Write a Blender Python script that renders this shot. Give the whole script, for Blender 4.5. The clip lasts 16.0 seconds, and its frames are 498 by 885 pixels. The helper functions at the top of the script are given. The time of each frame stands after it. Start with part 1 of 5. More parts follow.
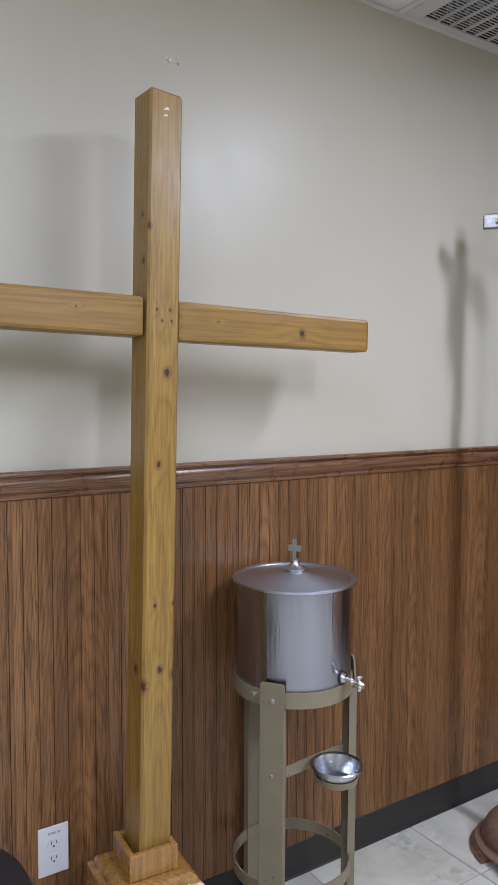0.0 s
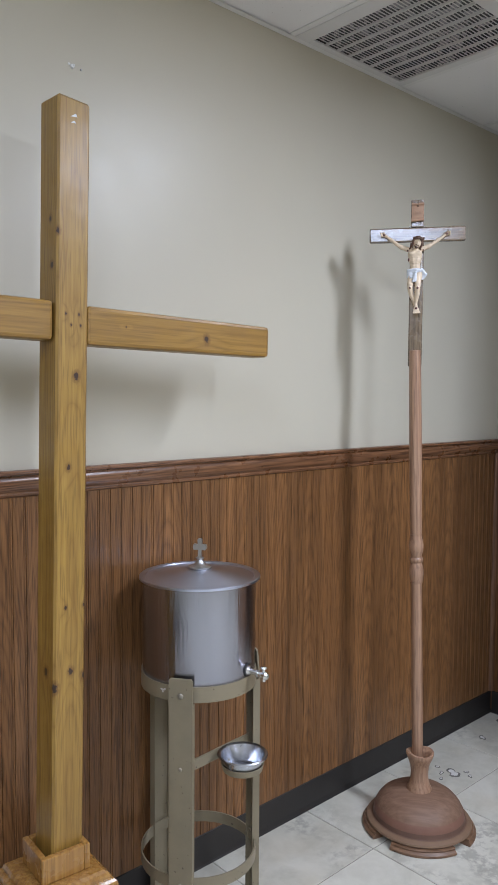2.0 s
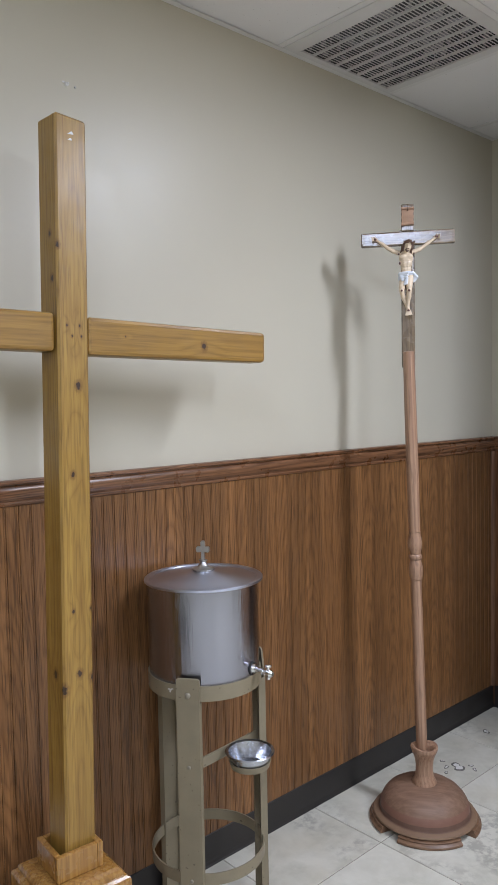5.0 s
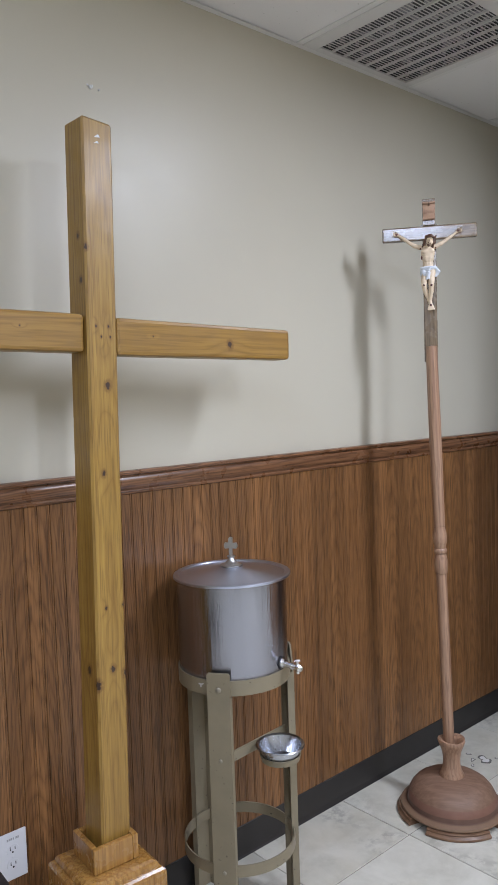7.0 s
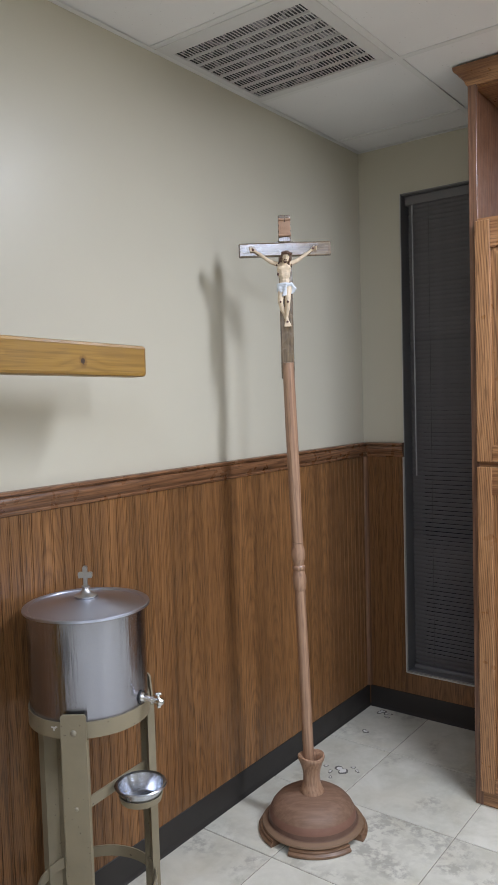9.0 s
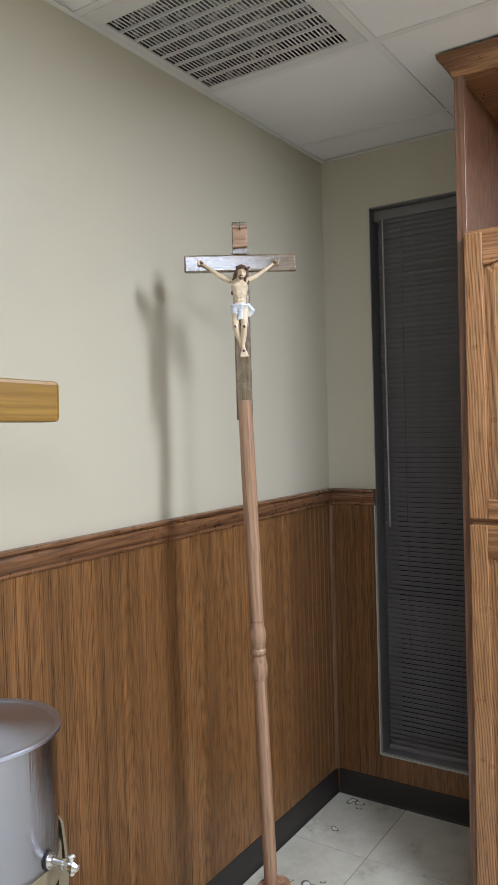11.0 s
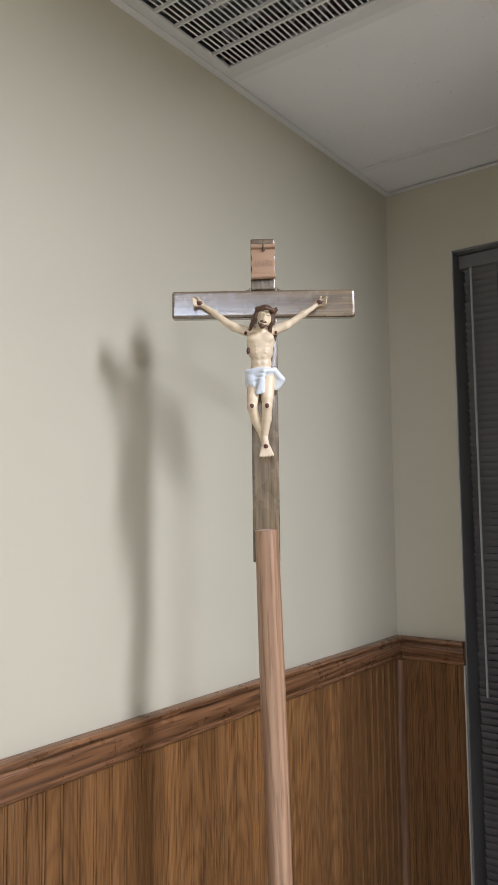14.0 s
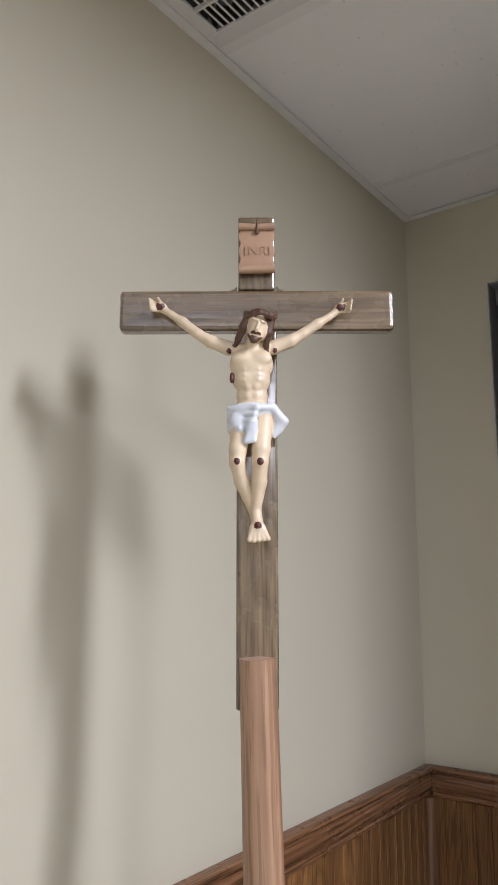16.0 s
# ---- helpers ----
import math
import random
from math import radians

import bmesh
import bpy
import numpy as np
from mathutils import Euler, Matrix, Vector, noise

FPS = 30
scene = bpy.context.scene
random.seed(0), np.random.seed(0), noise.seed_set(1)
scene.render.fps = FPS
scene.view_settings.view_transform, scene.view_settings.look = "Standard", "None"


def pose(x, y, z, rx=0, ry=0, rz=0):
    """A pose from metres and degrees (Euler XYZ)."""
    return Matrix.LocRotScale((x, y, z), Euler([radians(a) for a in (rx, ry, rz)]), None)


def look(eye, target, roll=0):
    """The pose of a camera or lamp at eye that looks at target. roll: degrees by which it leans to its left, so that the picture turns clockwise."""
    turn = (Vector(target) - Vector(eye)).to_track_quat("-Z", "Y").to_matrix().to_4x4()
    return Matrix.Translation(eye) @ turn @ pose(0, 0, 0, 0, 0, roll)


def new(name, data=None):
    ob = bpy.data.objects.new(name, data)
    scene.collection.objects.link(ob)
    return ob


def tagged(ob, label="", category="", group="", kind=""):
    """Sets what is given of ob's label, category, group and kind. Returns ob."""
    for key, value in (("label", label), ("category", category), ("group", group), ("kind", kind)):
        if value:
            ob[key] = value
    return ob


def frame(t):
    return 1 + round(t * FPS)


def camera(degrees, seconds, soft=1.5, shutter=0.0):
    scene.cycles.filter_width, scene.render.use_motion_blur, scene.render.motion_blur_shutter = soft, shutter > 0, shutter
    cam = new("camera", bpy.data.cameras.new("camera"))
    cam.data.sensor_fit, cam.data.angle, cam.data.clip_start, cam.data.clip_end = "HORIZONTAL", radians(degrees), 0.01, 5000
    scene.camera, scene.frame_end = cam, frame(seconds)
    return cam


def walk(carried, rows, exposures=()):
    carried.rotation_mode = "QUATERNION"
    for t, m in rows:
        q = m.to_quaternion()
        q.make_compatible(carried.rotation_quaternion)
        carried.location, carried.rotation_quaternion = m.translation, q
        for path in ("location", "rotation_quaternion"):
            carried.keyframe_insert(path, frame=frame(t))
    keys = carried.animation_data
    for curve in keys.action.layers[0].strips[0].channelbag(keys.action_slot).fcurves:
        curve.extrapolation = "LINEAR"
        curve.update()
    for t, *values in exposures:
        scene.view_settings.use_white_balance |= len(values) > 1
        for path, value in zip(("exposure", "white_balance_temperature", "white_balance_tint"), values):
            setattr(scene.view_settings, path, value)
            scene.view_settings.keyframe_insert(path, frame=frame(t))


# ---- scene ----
cam = camera(36.8, 16.0, soft=0.7)
PATH = [
    (0, (-3.174, -1.811, 1.517), (-2.077, -0.144, 1.381), 0.3),
    (0.5, (-3.249, -1.812, 1.517), (-2.061, -0.209, 1.381), 0.4),
    (1, (-3.275, -1.823, 1.518), (-1.998, -0.29, 1.386), 0.5),
    (1.5, (-3.276, -1.827, 1.519), (-1.946, -0.338, 1.39), 0.5),
    (2, (-3.266, -1.821, 1.518), (-1.916, -0.35, 1.392), 0.4),
    (2.5, (-3.264, -1.817, 1.519), (-1.902, -0.358, 1.396), 0.3),
    (3, (-3.266, -1.823, 1.518), (-1.898, -0.37, 1.397), 0.1),
    (3.5, (-3.275, -1.826, 1.516), (-1.906, -0.373, 1.398), 0.0),
    (6, (-3.322, -1.871, 1.524), (-1.987, -0.386, 1.407), -1.9),
    (6.5, (-3.334, -1.867, 1.526), (-2.008, -0.375, 1.406), -2.0),
    (7, (-3.333, -1.849, 1.525), (-2.012, -0.352, 1.399), -1.9),
    (7.5, (-3.342, -1.823, 1.527), (-2.002, -0.343, 1.398), -1.8),
    (8, (-3.35, -1.804, 1.532), (-1.908, -0.424, 1.397), -1.7),
    (8.5, (-3.333, -1.78, 1.557), (-1.777, -0.531, 1.422), -1.6),
    (9, (-3.288, -1.768, 1.561), (-1.694, -0.567, 1.439), -1.7),
    (9.5, (-3.173, -1.717, 1.581), (-1.566, -0.531, 1.47), -1.8),
    (10, (-3.079, -1.659, 1.592), (-1.466, -0.481, 1.493), -1.9),
    (10.2, (-3.053, -1.618, 1.586), (-1.423, -0.463, 1.495), -2.0),
    (12.3, (-2.557, -1.286, 1.663), (-0.857, -0.232, 1.673), -1.7),
    (12.5, (-2.514, -1.243, 1.664), (-0.817, -0.185, 1.704), -1.8),
    (13, (-2.401, -1.154, 1.688), (-0.707, -0.096, 1.787), -1.8),
    (13.5, (-2.247, -1.109, 1.705), (-0.626, 0.054, 1.853), -1.0),
    (14, (-2.145, -1.051, 1.71), (-0.553, 0.147, 1.887), -0.6),
    (14.5, (-2.071, -0.937, 1.721), (-0.46, 0.228, 1.936), -0.9),
    (15, (-2.007, -0.858, 1.73), (-0.371, 0.268, 1.97), -1.3),
    (15.5, (-1.906, -0.826, 1.747), (-0.274, 0.288, 2.055), -1.1),
    (16, (-1.781, -0.794, 1.759), (-0.201, 0.379, 2.114), -0.0),
]
EXPOSURES = [(0, -0.16, 5750, 17), (1.5, -0.14, 5750, 16), (3.5, -0.12, 6050, 13), (6, -0.13, 5850, 17), (8, -0.09, 5900, 14.5), (10, -0.02, 6150, 13.5), (12.5, 0.17, 6200, 10), (14.5, 0.08, 6300, 16.5), (16, 0.0, 6350, 18)]
walk(cam, [(t, look(eye, target, roll)) for t, eye, target, roll in PATH], exposures=EXPOSURES)

# ---- world and lights ----
world = bpy.data.worlds.new("world")
world.use_nodes = True
world.node_tree.nodes["Background"].inputs[0].default_value = (0.02, 0.025, 0.04, 1)
world.node_tree.nodes["Background"].inputs[1].default_value = 0.3
scene.world = world
CEIL = 2.715
TEE_X, TEE_Y, CELL = -0.820, -0.605, 0.61


def ceiling_lamp(x, y, lens, off, power, color):
    """The light of a recessed troffer, the added fill included, 1.2 m long, whose centre is at x, y."""
    lamp = bpy.data.lights.new("troffer_or_fill_light", "AREA")
    lamp.shape, lamp.size, lamp.size_y, lamp.energy = "RECTANGLE", lens, 1.14, power
    lamp.color = color
    ob = new("troffer_or_fill_light", lamp)
    ob.matrix_world = pose(x + off, y, CEIL - 0.014)


LAMPS = [(TEE_X - 0.5 * CELL, TEE_Y - 2 * CELL, 0.16, 0.0, 47, (0.95, 1.0, 1.08)),
         (TEE_X - 4.5 * CELL, TEE_Y - 2 * CELL, 0.52, 0.0, 22, (0.82, 0.96, 1.20)),
         (TEE_X - 2.5 * CELL, TEE_Y - 4 * CELL, 0.22, 0.1, 46, (0.93, 1.0, 1.10)),
         # added fill to lift the east wall; no troffer is known here
         (TEE_X - 6.5 * CELL, TEE_Y - 4 * CELL, 0.52, 0.0, 19, (0.95, 1.0, 1.06))]
for lamp in LAMPS:
    ceiling_lamp(*lamp)


# ---- materials ----
def mat_new(name):
    m = bpy.data.materials.new(name)
    m.use_nodes = True
    nt = m.node_tree
    return m, nt, nt.nodes["Principled BSDF"]


def node(nt, kind, **kw):
    n = nt.nodes.new(kind)
    for k, v in kw.items():
        if k == "operation":
            n.operation = v
        elif k == "blend_type":
            n.blend_type = v
        elif k == "data_type":
            n.data_type = v
        elif k == "interpolation_type":
            n.interpolation_type = v
    return n


def put(nt, sock, v):
    if isinstance(v, bpy.types.NodeSocket):
        nt.links.new(v, sock)
    else:
        sock.default_value = v


def math_n(nt, op, a, b=0.0, c=None):
    n = node(nt, "ShaderNodeMath", operation=op)
    put(nt, n.inputs[0], a), put(nt, n.inputs[1], b)
    if c is not None:
        put(nt, n.inputs[2], c)
    return n.outputs[0]


def vmath(nt, op, a, b=(0, 0, 0)):
    n = node(nt, "ShaderNodeVectorMath", operation=op)
    put(nt, n.inputs[0], a), put(nt, n.inputs[1], b)
    return n.outputs[1] if op in ("DOT_PRODUCT", "DISTANCE", "LENGTH") else n.outputs[0]


def mix(nt, f, a, b, mode="MIX"):
    n = node(nt, "ShaderNodeMix", data_type="RGBA", blend_type=mode)
    put(nt, n.inputs[0], f), put(nt, n.inputs[6], a), put(nt, n.inputs[7], b)
    return n.outputs[2]


def noise_n(nt, vec, scale, detail=3.0, rough=0.55, distort=0.0):
    n = node(nt, "ShaderNodeTexNoise")
    put(nt, n.inputs["Vector"], vec)
    n.inputs["Scale"].default_value, n.inputs["Detail"].default_value = scale, detail
    n.inputs["Roughness"].default_value, n.inputs["Distortion"].default_value = rough, distort
    return n.outputs[0]


def remap(nt, v, a, b, lo=0.0, hi=1.0, smooth=False):
    n = node(nt, "ShaderNodeMapRange", interpolation_type="SMOOTHSTEP" if smooth else "LINEAR")
    put(nt, n.inputs[0], v)
    for i, q in enumerate((a, b, lo, hi)):
        n.inputs[i + 1].default_value = q
    return n.outputs[0]


def bump(nt, bsdf, height, strength, dist=0.002):
    n = node(nt, "ShaderNodeBump")
    n.inputs["Strength"].default_value, n.inputs["Distance"].default_value = strength, dist
    put(nt, n.inputs["Height"], height)
    nt.links.new(n.outputs[0], bsdf.inputs["Normal"])


def coords(nt, shift=0.0):
    """Object coordinates, moved at random from piece to piece."""
    tc = node(nt, "ShaderNodeTexCoord").outputs["Object"]
    if not shift:
        return tc
    r = node(nt, "ShaderNodeObjectInfo").outputs["Random"]
    return vmath(nt, "ADD", tc, mul_vec(nt, (shift, shift * 0.7, shift * 1.9), r))


def mul_vec(nt, vec, f):
    n = node(nt, "ShaderNodeVectorMath", operation="SCALE")
    n.inputs[0].default_value = vec
    put(nt, n.inputs[3], f)
    return n.outputs[0]


def rgb(c):
    return (c[0], c[1], c[2], 1.0)


def wood(name, dark, light, axis=2, bands=55.0, streak=420.0, rough=0.35, coat=0.0, relief=0.25, shift=0.0,
         tone=0.0, ring_amount=0.6, knots=(), layers=None, warp=5.0, along=0.05, pores=0.5, blotch=5.0, world=False, wave=12.0, coat_rough=0.2, sharp=0.75, coat_ior=1.5,
         pith=None, board=0.0):
    """Grain that runs along one axis, with fine pores, wide figure and dark knots. pith: (across, across, wander, rings a metre, slant) cuts the
    figure from growth rings round a wandering pith; board: the width of the boards that a veneer is laid up from, each cut from its own tree."""
    m, nt, b = mat_new(name)
    p = node(nt, "ShaderNodeNewGeometry").outputs["Position"] if world else coords(nt, shift)
    sq = [1.0, 1.0, 1.0]
    sq[axis] = along
    ps = vmath(nt, "MULTIPLY", p, tuple(sq))
    fine = [1.0, 1.0, 1.0]
    fine[axis] = 0.03
    pf = vmath(nt, "MULTIPLY", p, tuple(fine))
    d = [1.0, 0.83, 0.61]
    d[axis] = 0.35
    lay = vmath(nt, "DOT_PRODUCT", ps, tuple(d))
    wob = noise_n(nt, ps, wave, 2.0, 0.5)
    arg = math_n(nt, "ADD", math_n(nt, "MULTIPLY", lay, bands * 6.28), math_n(nt, "MULTIPLY", wob, warp * 6.28))
    lot = None
    if pith:
        i0, i1 = [q for q in range(3) if q != axis]
        xyz = node(nt, "ShaderNodeSeparateXYZ")
        nt.links.new(p, xyz.inputs[0])
        u, v, s = xyz.outputs[i0], xyz.outputs[i1], xyz.outputs[axis]
        if board:
            u = math_n(nt, "ADD", u, v)
            cell = math_n(nt, "FLOOR", math_n(nt, "DIVIDE", u, board))
            white = node(nt, "ShaderNodeTexWhiteNoise")
            white.noise_dimensions = "1D"
            put(nt, white.inputs["W"], cell)
            lot = white.outputs["Value"]
            mid = math_n(nt, "MULTIPLY", math_n(nt, "ADD", cell, math_n(nt, "MULTIPLY_ADD", lot, 2.2, -0.6)), board)
            u = math_n(nt, "SUBTRACT", u, mid)
            s = math_n(nt, "MULTIPLY_ADD", lot, 1.6, s)
            v = 0.0
        else:
            u = math_n(nt, "SUBTRACT", u, pith[0])
        way = node(nt, "ShaderNodeCombineXYZ")
        put(nt, way.inputs[2], s)
        drift = math_n(nt, "MULTIPLY_ADD", noise_n(nt, way.outputs[0], 2.3, 1.5, 0.5), 2.0 * pith[2], pith[1] - pith[2])
        drift = math_n(nt, "MULTIPLY_ADD", s, pith[4], drift)
        v = math_n(nt, "SUBTRACT", v, drift)
        radius = math_n(nt, "SQRT", math_n(nt, "ADD", math_n(nt, "MULTIPLY", u, u), math_n(nt, "MULTIPLY", v, v)))
        arg = math_n(nt, "ADD", math_n(nt, "MULTIPLY", radius, pith[3] * 6.28), math_n(nt, "MULTIPLY", wob, warp * 6.28))
    raw = node(nt, "ShaderNodeTexCoord").outputs["Object"]
    for kx, ky, kz, r in knots:
        far = vmath(nt, "DISTANCE", vmath(nt, "MULTIPLY", raw, tuple(0.45 if q == axis else 1.0 for q in range(3))),
                    tuple(c * 0.45 if q == axis else c for q, c in enumerate((kx, ky, kz))))
        arg = math_n(nt, "ADD", arg, remap(nt, far, r * 0.5, r * 3.6, 5.0, 0.0, True))
    ring = math_n(nt, "MULTIPLY_ADD", math_n(nt, "SINE", arg), 0.5, 0.5)
    ring = math_n(nt, "POWER", ring, sharp)
    st = noise_n(nt, pf, streak, 3.0, 0.6)
    pore = noise_n(nt, vmath(nt, "MULTIPLY", p, tuple(1.0 if q != axis else 0.045 for q in range(3))), streak * 1.7, 2.0, 0.5)
    f = math_n(nt, "ADD", math_n(nt, "MULTIPLY", ring, ring_amount), math_n(nt, "MULTIPLY", remap(nt, st, 0.36, 0.64), 1.0 - ring_amount))
    col = mix(nt, f, rgb(dark), rgb(light))
    col = mix(nt, remap(nt, pore, 0.36, 0.47, pores, 0.0), col, rgb([c * 0.45 for c in dark]))
    big = noise_n(nt, ps, blotch, 2.0)
    col = mix(nt, remap(nt, big, 0.40, 0.66, 0.0, 0.45), col, rgb([c * 0.85 for c in dark]))
    if tone:
        r = lot if board else node(nt, "ShaderNodeObjectInfo").outputs["Random"]
        hv = node(nt, "ShaderNodeHueSaturation")
        put(nt, hv.inputs["Value"], remap(nt, r, 0, 1, 1 - tone, 1 + tone))
        put(nt, hv.inputs["Color"], col)
        col = hv.outputs[0]
    if layers:
        z = node(nt, "ShaderNodeSeparateXYZ")
        nt.links.new(p, z.inputs[0])
        for z0, z1, c in layers:
            inside = math_n(nt, "MULTIPLY", remap(nt, z.outputs[2], z0 - 0.001, z0 + 0.001), remap(nt, z.outputs[2], z1 - 0.001, z1 + 0.001, 1, 0))
            col = mix(nt, math_n(nt, "MULTIPLY", inside, 0.75), col, rgb(c))
    for kx, ky, kz, r in knots:
        wobble = math_n(nt, "MULTIPLY", noise_n(nt, raw, 160.0, 2.0), r * 0.9)
        dist = math_n(nt, "ADD", vmath(nt, "DISTANCE", vmath(nt, "MULTIPLY", raw, (1, 1, 0.72)), (kx, ky, kz * 0.72)), wobble)
        col = mix(nt, remap(nt, dist, r * 0.95, r * 1.75, 0.65, 0.0, True), col, rgb((dark[0] * 0.62, dark[1] * 0.5, dark[2] * 0.5)))
        col = mix(nt, remap(nt, dist, r * 0.86, r * 1.04, 0.96, 0.0, True), col, (0.032, 0.014, 0.007, 1))
    nt.links.new(col, b.inputs["Base Color"])
    rr = noise_n(nt, p, 22.0, 3.0)
    nt.links.new(remap(nt, rr, 0.3, 0.7, rough * 0.8, min(1, rough * 1.25)), b.inputs["Roughness"])
    b.inputs["Coat Weight"].default_value, b.inputs["Coat Roughness"].default_value = coat, coat_rough
    b.inputs["Coat IOR"].default_value = coat_ior
    bump(nt, b, math_n(nt, "ADD", math_n(nt, "MULTIPLY", st, 0.7), math_n(nt, "MULTIPLY", ring, 0.3)), relief, 0.0012)
    return m


def plain(name, color, rough=0.5, metal=0.0, var=0.08, scale=30.0, relief=0.05, spots=None, coat=0.0, shift=0.0):
    """Paint, plastic or metal with a slight mottle, uneven gloss and fine relief."""
    m, nt, b = mat_new(name)
    p = coords(nt, shift)
    n1, n2 = noise_n(nt, p, scale, 4.0), noise_n(nt, p, scale * 0.13, 2.0)
    v = math_n(nt, "ADD", math_n(nt, "MULTIPLY", n1, 0.5), math_n(nt, "MULTIPLY", n2, 0.5))
    col = mix(nt, remap(nt, v, 0.3, 0.7), rgb([c * (1 - var) for c in color]), rgb([min(1, c * (1 + var)) for c in color]))
    if spots:
        s = noise_n(nt, p, spots[1], 2.0)
        col = mix(nt, remap(nt, s, spots[2], spots[2] + 0.03), col, rgb(spots[0]))
    nt.links.new(col, b.inputs["Base Color"])
    nt.links.new(remap(nt, n1, 0.3, 0.7, rough * 0.88, min(1, rough * 1.12)), b.inputs["Roughness"])
    b.inputs["Metallic"].default_value = metal
    b.inputs["Coat Weight"].default_value = coat
    if relief:
        bump(nt, b, noise_n(nt, p, scale * 9, 3.0), relief, 0.001)
    return m


def wall_paint():
    m, nt, b = mat_new("wall_paint")
    p = coords(nt)
    n2 = noise_n(nt, p, 1.6, 3.0)
    col = mix(nt, remap(nt, n2, 0.3, 0.7), (0.540, 0.505, 0.404, 1), (0.565, 0.529, 0.424, 1))
    nt.links.new(col, b.inputs["Base Color"])
    nt.links.new(remap(nt, noise_n(nt, p, 9.0, 3.0), 0.3, 0.7, 0.34, 0.40), b.inputs["Roughness"])
    bump(nt, b, noise_n(nt, p, 420.0, 3.0), 0.10, 0.0008)
    return m


def tile_stone():
    m, nt, b = mat_new("tile_stone")
    p = coords(nt, 9.0)
    n1 = noise_n(nt, p, 5.5, 5.0, 0.6, 0.6)
    n2 = noise_n(nt, p, 26.0, 5.0, 0.65)
    col = mix(nt, remap(nt, n1, 0.32, 0.68), (0.47, 0.455, 0.375, 1), (0.63, 0.61, 0.525, 1))
    col = mix(nt, remap(nt, n2, 0.45, 0.75, 0.0, 0.5), col, (0.66, 0.64, 0.56, 1))
    where = noise_n(nt, p, 3.1, 3.0, 0.55, 0.5)
    edge = noise_n(nt, p, 30.0, 4.0, 0.65)
    stain = math_n(nt, "MULTIPLY", remap(nt, where, 0.52, 0.64), remap(nt, edge, 0.45, 0.58))
    col = mix(nt, math_n(nt, "MULTIPLY", stain, 0.6), col, (0.25, 0.235, 0.20, 1))
    tan = math_n(nt, "MULTIPLY", remap(nt, noise_n(nt, p, 4.0, 2.0), 0.52, 0.7), 0.3)
    col = mix(nt, tan, col, (0.55, 0.49, 0.36, 1))
    r = node(nt, "ShaderNodeObjectInfo").outputs["Random"]
    hv = node(nt, "ShaderNodeHueSaturation")
    put(nt, hv.inputs["Value"], remap(nt, r, 0, 1, 0.93, 1.05))
    put(nt, hv.inputs["Color"], col)
    nt.links.new(hv.outputs[0], b.inputs["Base Color"])
    nt.links.new(remap(nt, n2, 0.3, 0.7, 0.36, 0.5), b.inputs["Roughness"])
    bump(nt, b, math_n(nt, "SUBTRACT", n2, math_n(nt, "MULTIPLY", stain, 0.6)), 0.12, 0.001)
    return m


def ceiling_board():
    m, nt, b = mat_new("ceiling_board")
    p = coords(nt)
    n1 = noise_n(nt, p, 2.2, 2.0)
    col = mix(nt, remap(nt, n1, 0.3, 0.7), (0.77, 0.76, 0.755, 1), (0.82, 0.81, 0.805, 1))
    pits = remap(nt, noise_n(nt, p, 95.0, 2.0, 0.4), 0.725, 0.745)
    col = mix(nt, math_n(nt, "MULTIPLY", pits, 0.25), col, (0.25, 0.24, 0.23, 1))
    nt.links.new(col, b.inputs["Base Color"])
    b.inputs["Roughness"].default_value = 0.9
    bump(nt, b, noise_n(nt, p, 260.0, 4.0, 0.7), 0.25, 0.001)
    return m


def brushed(name, color, rough=0.28, aniso=0.7, dents=0.0):
    """Steel brushed round z, so that reflections smear up and down."""
    m, nt, b = mat_new(name)
    n = noise_n(nt, vmath(nt, "MULTIPLY", coords(nt), (2.0, 2.0, 160.0)), 1.0, 2.0, 0.5)
    nt.links.new(mix(nt, n, rgb([c * 0.98 for c in color]), rgb(color)), b.inputs["Base Color"])
    b.inputs["Roughness"].default_value = rough
    b.inputs["Metallic"].default_value = 1.0
    b.inputs["Anisotropic"].default_value = aniso
    tan = node(nt, "ShaderNodeTangent")
    tan.direction_type, tan.axis = "RADIAL", "Z"
    nt.links.new(tan.outputs[0], b.inputs["Tangent"])
    b.inputs["Anisotropic Rotation"].default_value = 0.25
    if dents:
        bump(nt, b, noise_n(nt, vmath(nt, "MULTIPLY", coords(nt), (1.0, 1.0, 0.06)), 75.0, 3.0, 0.6), dents, 0.004)
    return m


def emitter(name, color, strength):
    m, nt, b = mat_new(name)
    b.inputs["Base Color"].default_value = rgb((0.8, 0.8, 0.8))
    b.inputs["Emission Color"].default_value = rgb(color)
    b.inputs["Emission Strength"].default_value = strength
    return m


def glass_pane():
    m, nt, b = mat_new("window_glass")
    b.inputs["Base Color"].default_value = (0.9, 0.95, 0.95, 1)
    b.inputs["Roughness"].default_value = 0.02
    b.inputs["Transmission Weight"].default_value = 1.0
    return m


M_WALL = wall_paint()
M_TILE = tile_stone()
M_GROUT = plain("grout", (0.25, 0.23, 0.195), 0.9, var=0.15, scale=60)
M_CEIL = ceiling_board()
M_TEE = plain("tee_paint", (0.74, 0.73, 0.72), 0.45, var=0.03)
M_PANEL = wood("panel_wood", (0.122, 0.0530, 0.0175), (0.300, 0.143, 0.0510), sharp=0.4, streak=150, rough=0.40, relief=0.35,
               tone=0.20, ring_amount=0.47, warp=0.9, pores=0.62, blotch=8.0, world=True, along=0.06, wave=14.0, pith=(0.0, 0.020, 0.012, 210.0, 0.055), board=0.0957)
M_GROOVE = plain("groove_wood", (0.075, 0.035, 0.015), 0.6, var=0.2)
